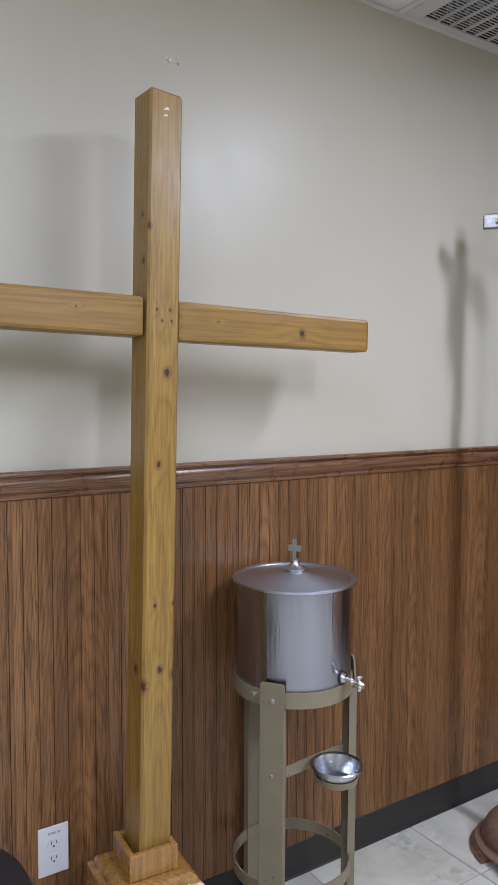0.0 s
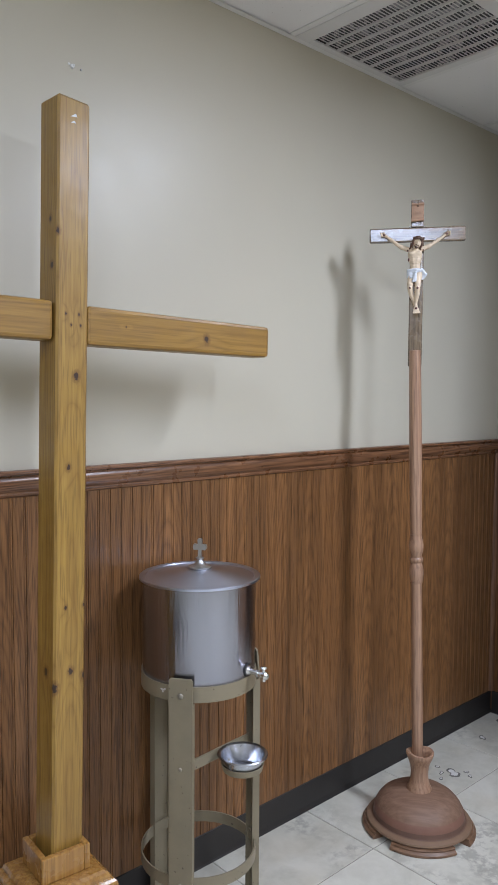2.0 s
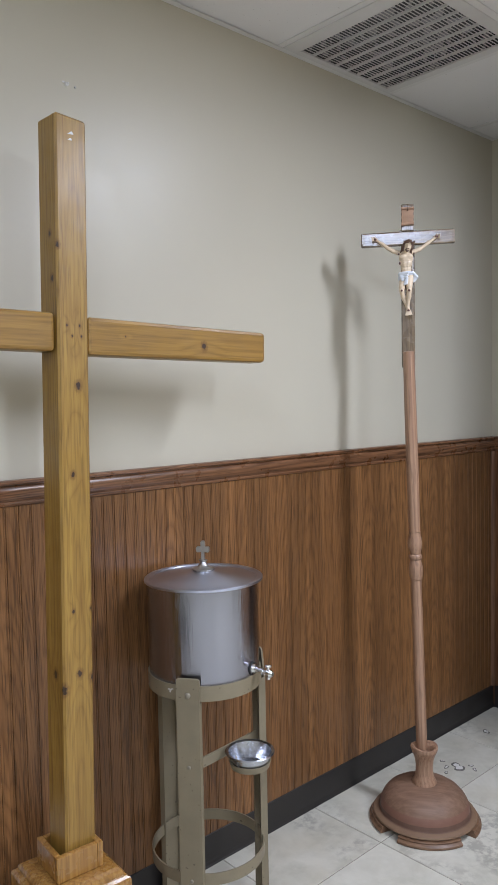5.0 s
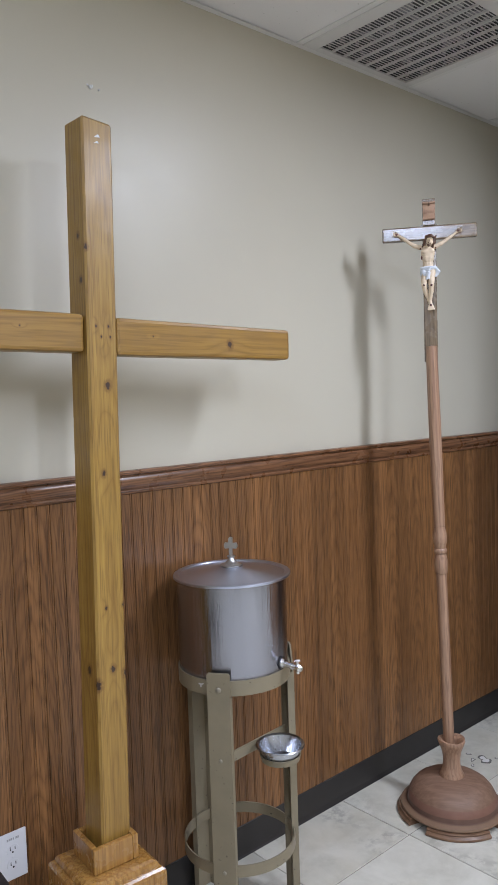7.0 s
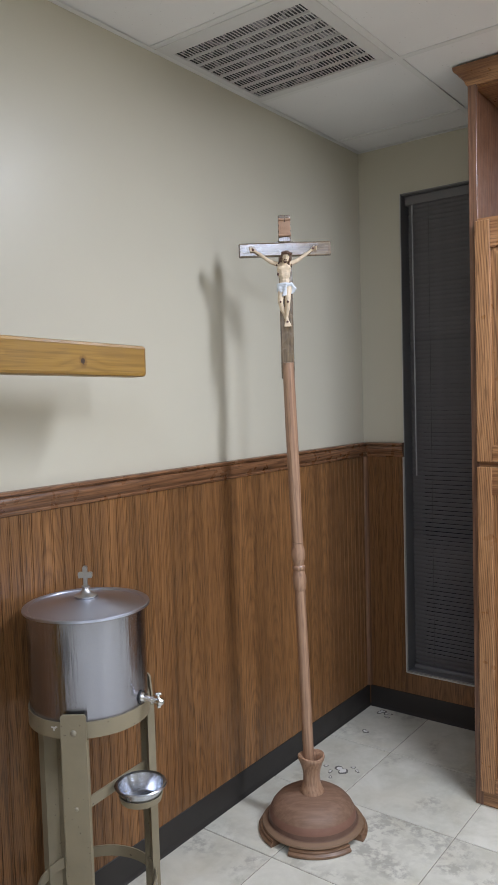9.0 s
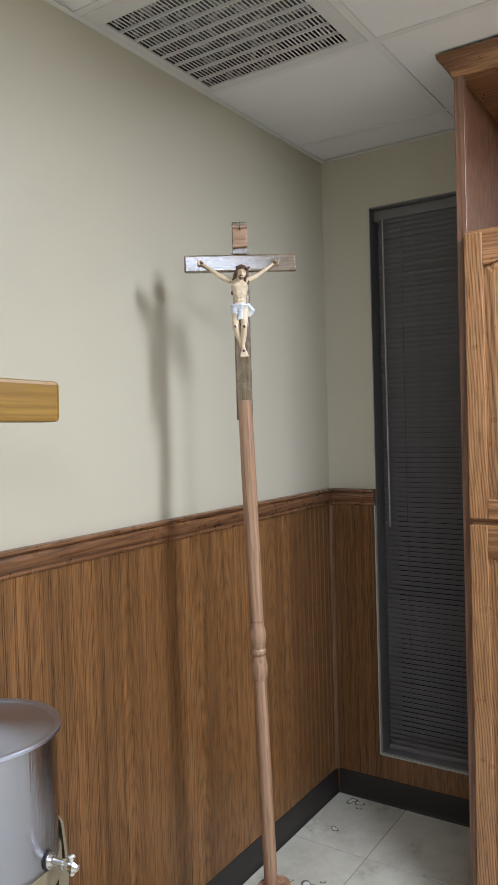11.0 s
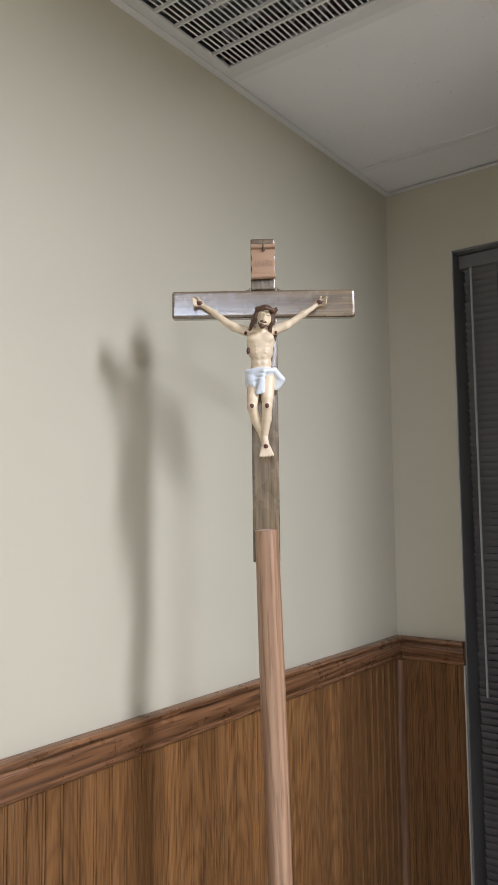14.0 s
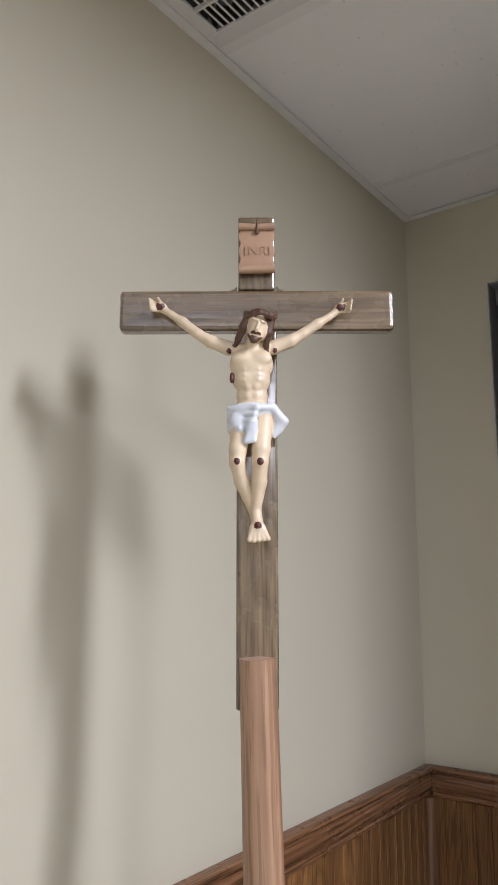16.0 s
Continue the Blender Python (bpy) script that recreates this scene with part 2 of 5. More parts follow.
M_RAIL_X = wood("rail_wood_x", (0.080, 0.034, 0.015), (0.275, 0.133, 0.062), axis=0, streak=130, rough=0.30, relief=0.3, coat=0.15, warp=1.0, ring_amount=0.6, pores=0.6, along=0.07, wave=10.0, sharp=0.5, pith=(0.03, 1.33, 0.012, 190.0, 0.04))
M_RAIL_Y = wood("rail_wood_y", (0.080, 0.034, 0.015), (0.275, 0.133, 0.062), axis=1, streak=130, rough=0.30, relief=0.3, coat=0.15, warp=1.0, ring_amount=0.6, pores=0.6, along=0.07, wave=10.0, sharp=0.5, pith=(0.03, 1.33, 0.012, 190.0, 0.04))
M_TRIM_Z = wood("trim_wood_z", (0.10, 0.045, 0.022), (0.24, 0.12, 0.06), bands=60, rough=0.4, streak=130)
M_COVE = plain("cove_rubber", (0.022, 0.019, 0.017), 0.5, var=0.2, scale=12)
M_STEEL = brushed("brushed_steel", (0.405, 0.413, 0.475), 0.25, 0.8, 0.38)
M_STEEL_LID = brushed("lid_steel", (0.52, 0.55, 0.65), 0.38, 0.6)
M_CHROME = plain("chrome", (0.78, 0.78, 0.79), 0.16, metal=1.0, var=0.03, relief=0)
M_SATIN = plain("satin_steel", (0.54, 0.56, 0.61), 0.25, metal=1.0, var=0.05, scale=40, relief=0.04)
M_PEWTER = plain("pewter", (0.48, 0.47, 0.46), 0.38, metal=1.0, var=0.12, scale=60)
M_TAN = plain("tan_enamel", (0.225, 0.188, 0.120), 0.42, var=0.10, scale=26, relief=0.06, spots=((0.07, 0.055, 0.035), 95.0, 0.71))
M_RIVET = plain("rivet", (0.30, 0.27, 0.21), 0.35, metal=0.4, var=0.1)
M_PLATE = plain("white_plastic", (0.78, 0.78, 0.80), 0.3, var=0.02, relief=0)
M_DARK = plain("dark_slot", (0.02, 0.02, 0.02), 0.6)
M_GREY_INK = plain("grey_ink", (0.42, 0.42, 0.43), 0.5)
M_BLIND = plain("blind_slat", (0.178, 0.170, 0.174), 0.42, var=0.12, scale=18)
M_WINFRAME = plain("window_metal", (0.24, 0.235, 0.235), 0.42, metal=0.3, var=0.06)
M_EDGE = plain("edge_bead", (0.55, 0.53, 0.50), 0.5, var=0.05)
M_WAND = plain("clear_wand", (0.45, 0.45, 0.46), 0.15)
M_CORD = plain("cord", (0.12, 0.12, 0.12), 0.8)
M_GLASS = glass_pane()
M_VENT = plain("vent_enamel", (0.66, 0.65, 0.64), 0.4, var=0.05, scale=20)
# pale dust spots over a base coloured dark for the plenum's shade
M_SHADED_DUST = plain("shaded_duct_dust", (0.085, 0.085, 0.092), 0.9, var=0.6, scale=16, spots=((0.36, 0.36, 0.38), 22.0, 0.54))
M_GLOW = emitter("diffuser_glow", (1.0, 0.98, 0.95), 4.0)
M_BLACK = plain("black_vinyl", (0.016, 0.016, 0.019), 0.45, var=0.2, scale=90, relief=0.3)
M_OAK = wood("oak", (0.135, 0.052, 0.019), (0.43, 0.228, 0.100), streak=150, rough=0.33, coat=0.2, relief=0.35, ring_amount=0.65, warp=0.8, wave=9.0, pores=0.5, sharp=0.55, pith=(-0.56, -1.02, 0.02, 130.0, 0.06))
M_OAK_Y = wood("oak_y", (0.135, 0.052, 0.019), (0.43, 0.228, 0.100), axis=1, bands=60, streak=150, rough=0.33, coat=0.2, relief=0.35, ring_amount=0.65, warp=9.0, wave=9.0, pores=0.5)
M_OAK_DARK = wood("oak_stile", (0.115, 0.055, 0.031), (0.245, 0.128, 0.074), bands=60, streak=130, rough=0.36, coat=0.15, relief=0.3, ring_amount=0.8, warp=7.0, wave=9.0, pores=0.5)

PINE_D, PINE_L = (0.205, 0.103, 0.017), (0.380, 0.229, 0.045)
POST_KNOTS = [(0.010, -0.0415, 1.560, 0.0116), (-0.008, -0.0415, 1.347, 0.0087), (0.003, -0.0415, 0.862, 0.0116), (0.040, -0.0415, 0.845, 0.0130),
              (-0.0405, -0.0415, 0.830, 0.0145), (-0.0415, -0.005, 0.862, 0.0130), (-0.012, -0.0415, 1.017, 0.0058), (0.037, -0.0415, 1.017, 0.0072),
              (-0.0415, -0.0415, 1.889, 0.0101), (-0.0415, -0.01, 1.919, 0.0087), (-0.0415, -0.018, 1.814, 0.0101),
              (-0.018, -0.0415, 1.703, 0.0043), (0.016, -0.0415, 1.703, 0.0043), (-0.004, -0.0415, 1.678, 0.0043), (0.021, -0.0415, 1.678, 0.0036)]
M_POST = wood("varnished_pine", PINE_D, PINE_L, coat_rough=0.24, sharp=0.25, streak=140, rough=0.45, coat=0.28, relief=0.35, ring_amount=0.5, warp=0.8, pores=0.35,
              knots=POST_KNOTS, along=0.06, wave=9.0, blotch=9.0, pith=(0.004, -0.010, 0.012, 150.0, 0.022))
M_ARM = wood("varnished_pine_arm", PINE_D, (0.405, 0.232, 0.045), axis=0, sharp=0.35, streak=110, rough=0.38, coat=0.22, coat_rough=0.32, relief=0.12, ring_amount=0.5, warp=0.8, pith=(0.03, 1.675, 0.015, 150.0, 0.04),
             knots=[(0.385, -0.04, 1.672, 0.012), (0.145, -0.04, 1.685, 0.003), (-0.2, -0.04, 1.695, 0.003)], along=0.07, wave=9.0, pores=0.25)
M_BLOCK = wood("varnished_oak_block", (0.285, 0.128, 0.026), (0.49, 0.275, 0.070), bands=60.0, streak=120, rough=0.25, coat=0.5, relief=0.12, ring_amount=0.35, warp=0.7, wave=9.0, pores=0.5)
M_POLE = wood("pole_wood", (0.265, 0.148, 0.088), (0.45, 0.280, 0.176), bands=60.0, streak=130, rough=0.42, coat=0.1, relief=0.2, ring_amount=0.6, warp=4.0, along=0.03, pores=0.5)
M_TURNED = wood("turned_walnut", (0.170, 0.095, 0.058), (0.245, 0.147, 0.095), axis=0, bands=30.0, streak=110, rough=0.58, coat=0.0, relief=0.10, ring_amount=0.25, warp=3.0,
                layers=[(0.042, 0.060, (0.10, 0.052, 0.035)), (0.060, 0.084, (0.19, 0.088, 0.060)), (0.028, 0.042, (0.20, 0.125, 0.072))], along=0.4, pores=0.2, blotch=3.0)
M_FOOTRING = wood("turned_foot", (0.135, 0.072, 0.038), (0.25, 0.145, 0.082), axis=0, bands=26.0, streak=110, rough=0.42, relief=0.15, along=0.4, pores=0.2)
M_CRUX = wood("crucifix_wood", (0.085, 0.056, 0.031), (0.250, 0.178, 0.105), coat_ior=1.75, bands=80.0, streak=170, rough=0.26, coat=1.0, relief=0.8, ring_amount=0.3, warp=6.0, pores=0.5, along=0.28, blotch=30.0, wave=16.0, coat_rough=0.14)
M_CRUX_X = wood("crucifix_wood_x", (0.085, 0.056, 0.031), (0.250, 0.178, 0.105), axis=0, coat_ior=1.78, bands=80.0, streak=170, rough=0.26, coat=1.0, relief=0.65, ring_amount=0.3, warp=6.0, pores=0.5, along=0.09, blotch=30.0, wave=16.0, coat_rough=0.14)
M_SCROLL = plain("scroll_clay", (0.40, 0.25, 0.16), 0.6, var=0.12, scale=50)
M_SCROLL_INK = plain("scroll_letters", (0.355, 0.215, 0.136), 0.6)
M_SKIN = plain("ivory_paint", (0.66, 0.53, 0.375), 0.42, var=0.20, scale=60, coat=0.2, relief=0.03)
M_CLOTH = plain("white_cloth_paint", (0.66, 0.70, 0.76), 0.4, var=0.06, scale=60, coat=0.2)
M_HAIR = plain("brown_paint", (0.10, 0.05, 0.028), 0.45, var=0.25, scale=160, relief=0.3)
M_RED = plain("dark_red_paint", (0.075, 0.018, 0.012), 0.4, var=0.2, scale=90)
M_PUTTY = plain("white_anchor", (0.75, 0.75, 0.74), 0.5)


# ---- mesh helpers ----
def box(bm, x0, x1, y0, y1, z0, z1, bevel=0.0, segs=1, mi=0):
    tmp = bmesh.new()
    bmesh.ops.create_cube(tmp, size=1.0)
    for v in tmp.verts:
        v.co = Vector(((x0 + x1) / 2 + v.co.x * (x1 - x0), (y0 + y1) / 2 + v.co.y * (y1 - y0), (z0 + z1) / 2 + v.co.z * (z1 - z0)))
    if bevel:
        bmesh.ops.bevel(tmp, geom=tmp.edges[:], offset=bevel, segments=segs, affect="EDGES", profile=0.5)
    merge(bm, tmp, mi)
    return bm


def merge(bm, tmp, mi=0, m=None):
    for f in tmp.faces:
        f.material_index = mi
    if m is not None:
        bmesh.ops.transform(tmp, matrix=m, verts=tmp.verts)
    me = bpy.data.meshes.new("tmp")
    tmp.to_mesh(me), tmp.free()
    bm.from_mesh(me)
    bpy.data.meshes.remove(me)


def lathe(bm, profile, segs=48, centre=(0, 0), mi=0, a0=0.0, a1=2 * math.pi):
    """Turns a line of (radius, height) round z."""
    full = abs(a1 - a0 - 2 * math.pi) < 1e-6
    n = segs if full else segs + 1
    rings = []
    for r, z in profile:
        if r < 1e-6 and full:
            rings.append([bm.verts.new((centre[0], centre[1], z))])
        else:
            rings.append([bm.verts.new((centre[0] + r * math.cos(a0 + (a1 - a0) * i / segs), centre[1] + r * math.sin(a0 + (a1 - a0) * i / segs), z)) for i in range(n)])
    for a, b in zip(rings, rings[1:]):
        for i in range(segs):
            j = (i + 1) % n
            q = [a[i % len(a)], a[j % len(a)], b[j % len(b)], b[i % len(b)]]
            q = [v for k, v in enumerate(q) if v not in q[:k]]
            if len(q) > 2:
                bm.faces.new(q).material_index = mi
    return rings


def sweep(bm, profile, p0, p1, up=(0, 0, 1), mi=0):
    """Extrudes a closed outline (out, up) from p0 to p1."""
    p0, p1, up = Vector(p0), Vector(p1), Vector(up)
    side = (p1 - p0).normalized().cross(up)
    a = [bm.verts.new(p0 + side * u + up * v) for u, v in profile]
    b = [bm.verts.new(p1 + side * u + up * v) for u, v in profile]
    n = len(profile)
    for i in range(n):
        bm.faces.new((a[i], a[(i + 1) % n], b[(i + 1) % n], b[i])).material_index = mi
    bm.faces.new(a[::-1]), bm.faces.new(b)


def rod(bm, p0, p1, r0, r1=None, segs=16, mi=0):
    p0, p1 = Vector(p0), Vector(p1)
    tmp = bmesh.new()
    bmesh.ops.create_cone(tmp, cap_ends=True, segments=segs, radius1=r0, radius2=r0 if r1 is None else r1, depth=(p1 - p0).length)
    q = (p1 - p0).to_track_quat("Z", "Y").to_matrix().to_4x4()
    merge(bm, tmp, mi, Matrix.Translation((p0 + p1) / 2) @ q)


def ball(bm, c, r, scale=(1, 1, 1), segs=16, mi=0):
    tmp = bmesh.new()
    bmesh.ops.create_uvsphere(tmp, u_segments=segs, v_segments=max(6, segs // 2), radius=r)
    merge(bm, tmp, mi, Matrix.Translation(c) @ Matrix.Diagonal((*scale, 1)))


def finish(bm, name, mats, smooth=False):
    bmesh.ops.recalc_face_normals(bm, faces=bm.faces[:])
    me = bpy.data.meshes.new(name)
    bm.to_mesh(me), bm.free()
    for m in (mats if isinstance(mats, (list, tuple)) else [mats]):
        me.materials.append(m)
    if smooth:
        me.polygons.foreach_set("use_smooth", [True] * len(me.polygons))
        me.set_sharp_from_angle(angle=radians(35 if smooth is True else smooth))
    return me


def part(name, bm, mats, parent=None, label="", smooth=False, at=None):
    ob = new(name, finish(bm, name, mats, smooth))
    if at is not None:
        ob.matrix_basis = at
    ob.parent = parent
    return tagged(ob, label=label) if label else ob


def piece(name, mesh, parent, at):
    ob = new(name, mesh)
    ob.parent, ob.matrix_basis = parent, at
    return ob


def thing(name, at, label, category, group=""):
    ob = new(name)
    ob.empty_display_size = 0.1
    ob.matrix_basis = at
    return tagged(ob, label, category, group)


def bm_box(*a, **k):
    return box(bmesh.new(), *a, **k)


# ---- structure ----
X0, Y0, THICK = -6.2, -4.6, 0.14
PAN = 0.010          # thickness of the panelling
RAIL_TOP = 1.321
WIN = (-0.95, -0.213, 0.209, 2.485)   # y0, y1, z0, z1 of the window opening

wall_north = tagged(part("wall_north", bm_box(X0 - THICK, THICK, 0.0, THICK, 0, CEIL + 0.3), M_WALL), "beige painted wall above dark wood panelling", "wall", kind="structure")
bm = bmesh.new()
box(bm, 0, THICK, Y0 - THICK, WIN[0], 0, CEIL + 0.3)
box(bm, 0, THICK, WIN[1], 0, 0, CEIL + 0.3)
box(bm, 0, THICK, WIN[0], WIN[1], 0, WIN[2])
box(bm, 0, THICK, WIN[0], WIN[1], WIN[3], CEIL + 0.3)
wall_east = tagged(part("wall_east", bm, M_WALL), "beige painted wall with a tall narrow window", "wall", kind="structure")
tagged(part("wall_south", bm_box(X0 - THICK, THICK, Y0 - THICK, Y0, 0, CEIL + 0.3), M_WALL), "plain beige painted wall", "wall", kind="structure")
tagged(part("wall_west", bm_box(X0 - THICK, X0, Y0, 0, 0, CEIL + 0.3), M_WALL), "plain beige painted wall", "wall", kind="structure")
floor = tagged(part("floor", bm_box(X0, 0, Y0, 0, -0.12, -0.0025), M_GROUT), "pale stone tile floor with thin dark joints", "floor", kind="structure")

# ceiling: boards lying in a grid of tees
bm = bmesh.new()
xs = [0.0, TEE_X + CELL] + [TEE_X - CELL * i for i in range(9)] + [X0]
ys = [0.0, TEE_Y] + [TEE_Y - CELL * i for i in range(1, 7)] + [Y0]
LIT = [(q[0], q[1]) for q in LAMPS]
for xa, xb in zip(xs, xs[1:]):
    for ya, yb in zip(ys, ys[1:]):
        cx, cy = (xa + xb) / 2, (ya + yb) / 2
        if abs(xa - TEE_X) < 0.01 and ya == 0.0:
            continue
        if any(abs(cx - lx) < 0.29 and abs(cy - ly) < 0.58 for lx, ly in LIT):
            continue
        box(bm, xb, xa, yb, ya, CEIL + 0.003, CEIL + 0.018)
for x in xs[1:-1]:
    box(bm, x - 0.012, x + 0.012, Y0, 0, CEIL - 0.001, CEIL + 0.0025, mi=1)
for y in ys[1:-1]:
    for xa, xb in zip(xs, xs[1:]):
        cx = (xa + xb) / 2
        if any(abs(cx - lx) < 0.29 and abs(y - ly) < 0.55 for lx, ly in LIT):
            continue
        box(bm, xb + 0.0121, xa - 0.0121, y - 0.012, y + 0.012, CEIL - 0.001, CEIL + 0.0025, mi=1)
box(bm, X0, 0, -0.02, -0.0005, CEIL - 0.003, CEIL - 0.0012, mi=1)
box(bm, -0.02, -0.0005, Y0, -0.021, CEIL - 0.003, CEIL - 0.0012, mi=1)
tagged(part("ceiling", bm, [M_CEIL, M_TEE]), "white suspended ceiling boards in a metal grid", "ceiling", kind="structure")
tagged(part("ceiling_void", bm_box(X0, 0, Y0, 0, CEIL + 0.28, CEIL + 0.3), M_SHADED_DUST), "slab above the ceiling grid, coloured dark for the void's shade", "ceiling", kind="structure")

# rubber cove base
cove = [(0.0, 0.0), (0.010, 0.0), (0.006, 0.006), (0.0035, 0.018), (0.003, 0.103), (0.0, 0.105)]
bm = bmesh.new()
sweep(bm, [(PAN + u, v) for u, v in cove], (X0, 0, 0), (-PAN, 0, 0))
tagged(part("baseboard", bm, M_COVE), "black rubber cove base along the wall", "baseboard", kind="structure")
bm = bmesh.new()
sweep(bm, [(PAN + u, v) for u, v in cove], (0, -PAN - 0.0105, 0), (0, Y0, 0))
tagged(part("baseboard", bm, M_COVE), "black rubber cove base below the window", "baseboard", kind="structure")

# moulded rail that caps the panelling
H = RAIL_TOP
rail = [(0.0, H - 0.069), (0.011, H - 0.069), (0.015, H - 0.066), (0.015, H - 0.061), (0.0125, H - 0.058), (0.0125, H - 0.056), (0.018, H - 0.050), (0.021, H - 0.040), (0.0215, H - 0.030),
        (0.020, H - 0.022), (0.016, H - 0.017), (0.016, H - 0.014), (0.024, H - 0.011), (0.026, H - 0.007), (0.025, H - 0.002), (0.022, H), (0.0, H)]
bm = bmesh.new()
sweep(bm, [(u + 0.001, v) for u, v in rail], (X0, 0, 0), (-1.186, 0, 0))
tagged(part("chair_rail", bm, M_RAIL_X, smooth=True), "moulded dark oak rail capping the wall panelling", "chair rail", kind="structure")
bm = bmesh.new()
sweep(bm, [(u + 0.001, v) for u, v in rail], (-1.1852, 0, 0), (-0.002, 0, 0))
tagged(part("chair_rail", bm, M_RAIL_X, smooth=True), "moulded dark oak rail with a butt joint", "chair rail", kind="structure")
bm = bmesh.new()
sweep(bm, [(u + 0.001, v) for u, v in rail], (0, -0.0225, 0), (0, WIN[1] - 0.002, 0))
tagged(part("chair_rail", bm, M_RAIL_Y, smooth=True), "short moulded dark oak rail beside the window", "chair rail", kind="structure")
bm = bmesh.new()
sweep(bm, [(0, 0), (0.019, 0), (0.017, 0.007), (0.012, 0.013), (0.006, 0.018), (0, 0.019)], (-PAN, -PAN, 0.106), (-PAN, -PAN, H - 0.070), up=(-1, 0, 0))
tagged(part("corner_trim", bm, M_TRIM_Z, smooth=True), "slim wooden quarter-round in the panelled corner", "trim", kind="structure")


# ---- big wooden cross ----
def wooden_cross():
    lean = Matrix.Rotation(radians(1.2), 4, "Y") @ Matrix.Rotation(radians(-0.3), 4, "X")
    t = thing("standing_cross", pose(-2.423, -0.2205, 0, 0, 0, -4), "tall varnished pine cross with knots standing in a stepped wooden block", "cross")
    h = 0.0415
    bm = bm_box(-h, h, -h, h, 0.377, 2.191, bevel=0.005)
    for v in bm.verts:
        if v.co.z > 2.176:
            v.co.z += -0.06 * v.co.x - 0.05 * abs(v.co.x) + 0.004
    part("post", bm, M_POST, t, "knotty varnished pine post", 16, lean @ pose(0, 0, 0, 0, 0, 5.5))
    bm = bm_box(h + 0.001, 0.605, -0.0395, 0.030, 1.635, 1.727, bevel=0.009, segs=2)
    for v in bm.verts:
        if v.co.x > 0.59:
            v.co.x -= 0.30 * max(0, abs(v.co.y + 0.005) - 0.020) + 0.22 * max(0, abs(v.co.z - 1.681) - 0.030)
        k = max(0, (v.co.x - 0.2) / 0.4)
        v.co.z += -0.005 * k if v.co.z > 1.685 else 0.002 * k
    part("arm", bm, M_ARM, t, "", 16, lean)
    bm = bm_box(-0.605, -h - 0.001, -0.0395, 0.030, 1.640, 1.731, bevel=0.009, segs=2)
    part("arm", bm, M_ARM, t, "", 16, lean)
    # four collar boards round the foot of the post
    a, b = 0.0605, 0.0455
    for k in range(4):
        bm = bm_box(-a, a - 0.0152, -a, -b, 0.377, 0.440, bevel=0.003, segs=2)
        part("collar_board", bm, M_BLOCK, t, "", 16, pose(0, 0, 0, 0, 0, 90 * k))
    bm = bmesh.new()
    lo = 0.110
    lathe_square(bm, [(lo, 0.0), (lo, 0.344), (lo - 0.002, 0.350), (lo - 0.008, 0.355), (lo - 0.013, 0.356), (lo - 0.014, 0.363), (lo - 0.018, 0.370), (lo - 0.026, 0.375), (lo - 0.032, 0.376), (0.02, 0.376)])
    part("plinth", bm, M_BLOCK, t, "square varnished plinth with a moulded top edge", 16)
    bm = bmesh.new()
    for x, z, s in ((-0.002, 2.154, 1.0), (-0.004, 2.139, 0.8)):
        a1 = [bm.verts.new((x + s * u, -h - 0.0006, z + s * w)) for u, w in ((-0.008, -0.004), (0.009, -0.002), (0.006, 0.003), (0.003, 0.0045))]
        bm.faces.new(a1)
        a2 = [bm.verts.new(v.co + Vector((0, 0.0005, 0))) for v in a1]
        bm.faces.new(a2[::-1])
        for i in range(4):
            bm.faces.new((a1[i], a2[i], a2[(i + 1) % 4], a1[(i + 1) % 4]))
    part("paper_scrap", bm, M_PUTTY, t, "torn white paper scraps", False, lean @ pose(0, 0, 0, 0, 0, 5.5))


def lathe_square(bm, prof):
    rings = [[bm.verts.new((sx * r, sy * r, z)) for sx, sy in ((-1, -1), (1, -1), (1, 1), (-1, 1))] for r, z in prof]
    for a, b in zip(rings, rings[1:]):
        for i in range(4):
            bm.faces.new((a[i], a[(i + 1) % 4], b[(i + 1) % 4], b[i]))
    bm.faces.new(rings[0][::-1]), bm.faces.new(rings[-1])


wooden_cross()

# ---- steel dispenser on its stand ----
# local -y looks towards the room's entrance side, turned so that the front leg faces it
POT = Vector((-1.970, -0.207, 0))
VIEW = math.degrees(math.atan2(0.777, 0.630)) - 90     # turn that makes local +y point away from the entrance


def polar(r, deg, z):
    """deg: 0 is local -y, growing towards local +x."""
    return Vector((r * math.sin(radians(deg)), -r * math.cos(radians(deg)), z))


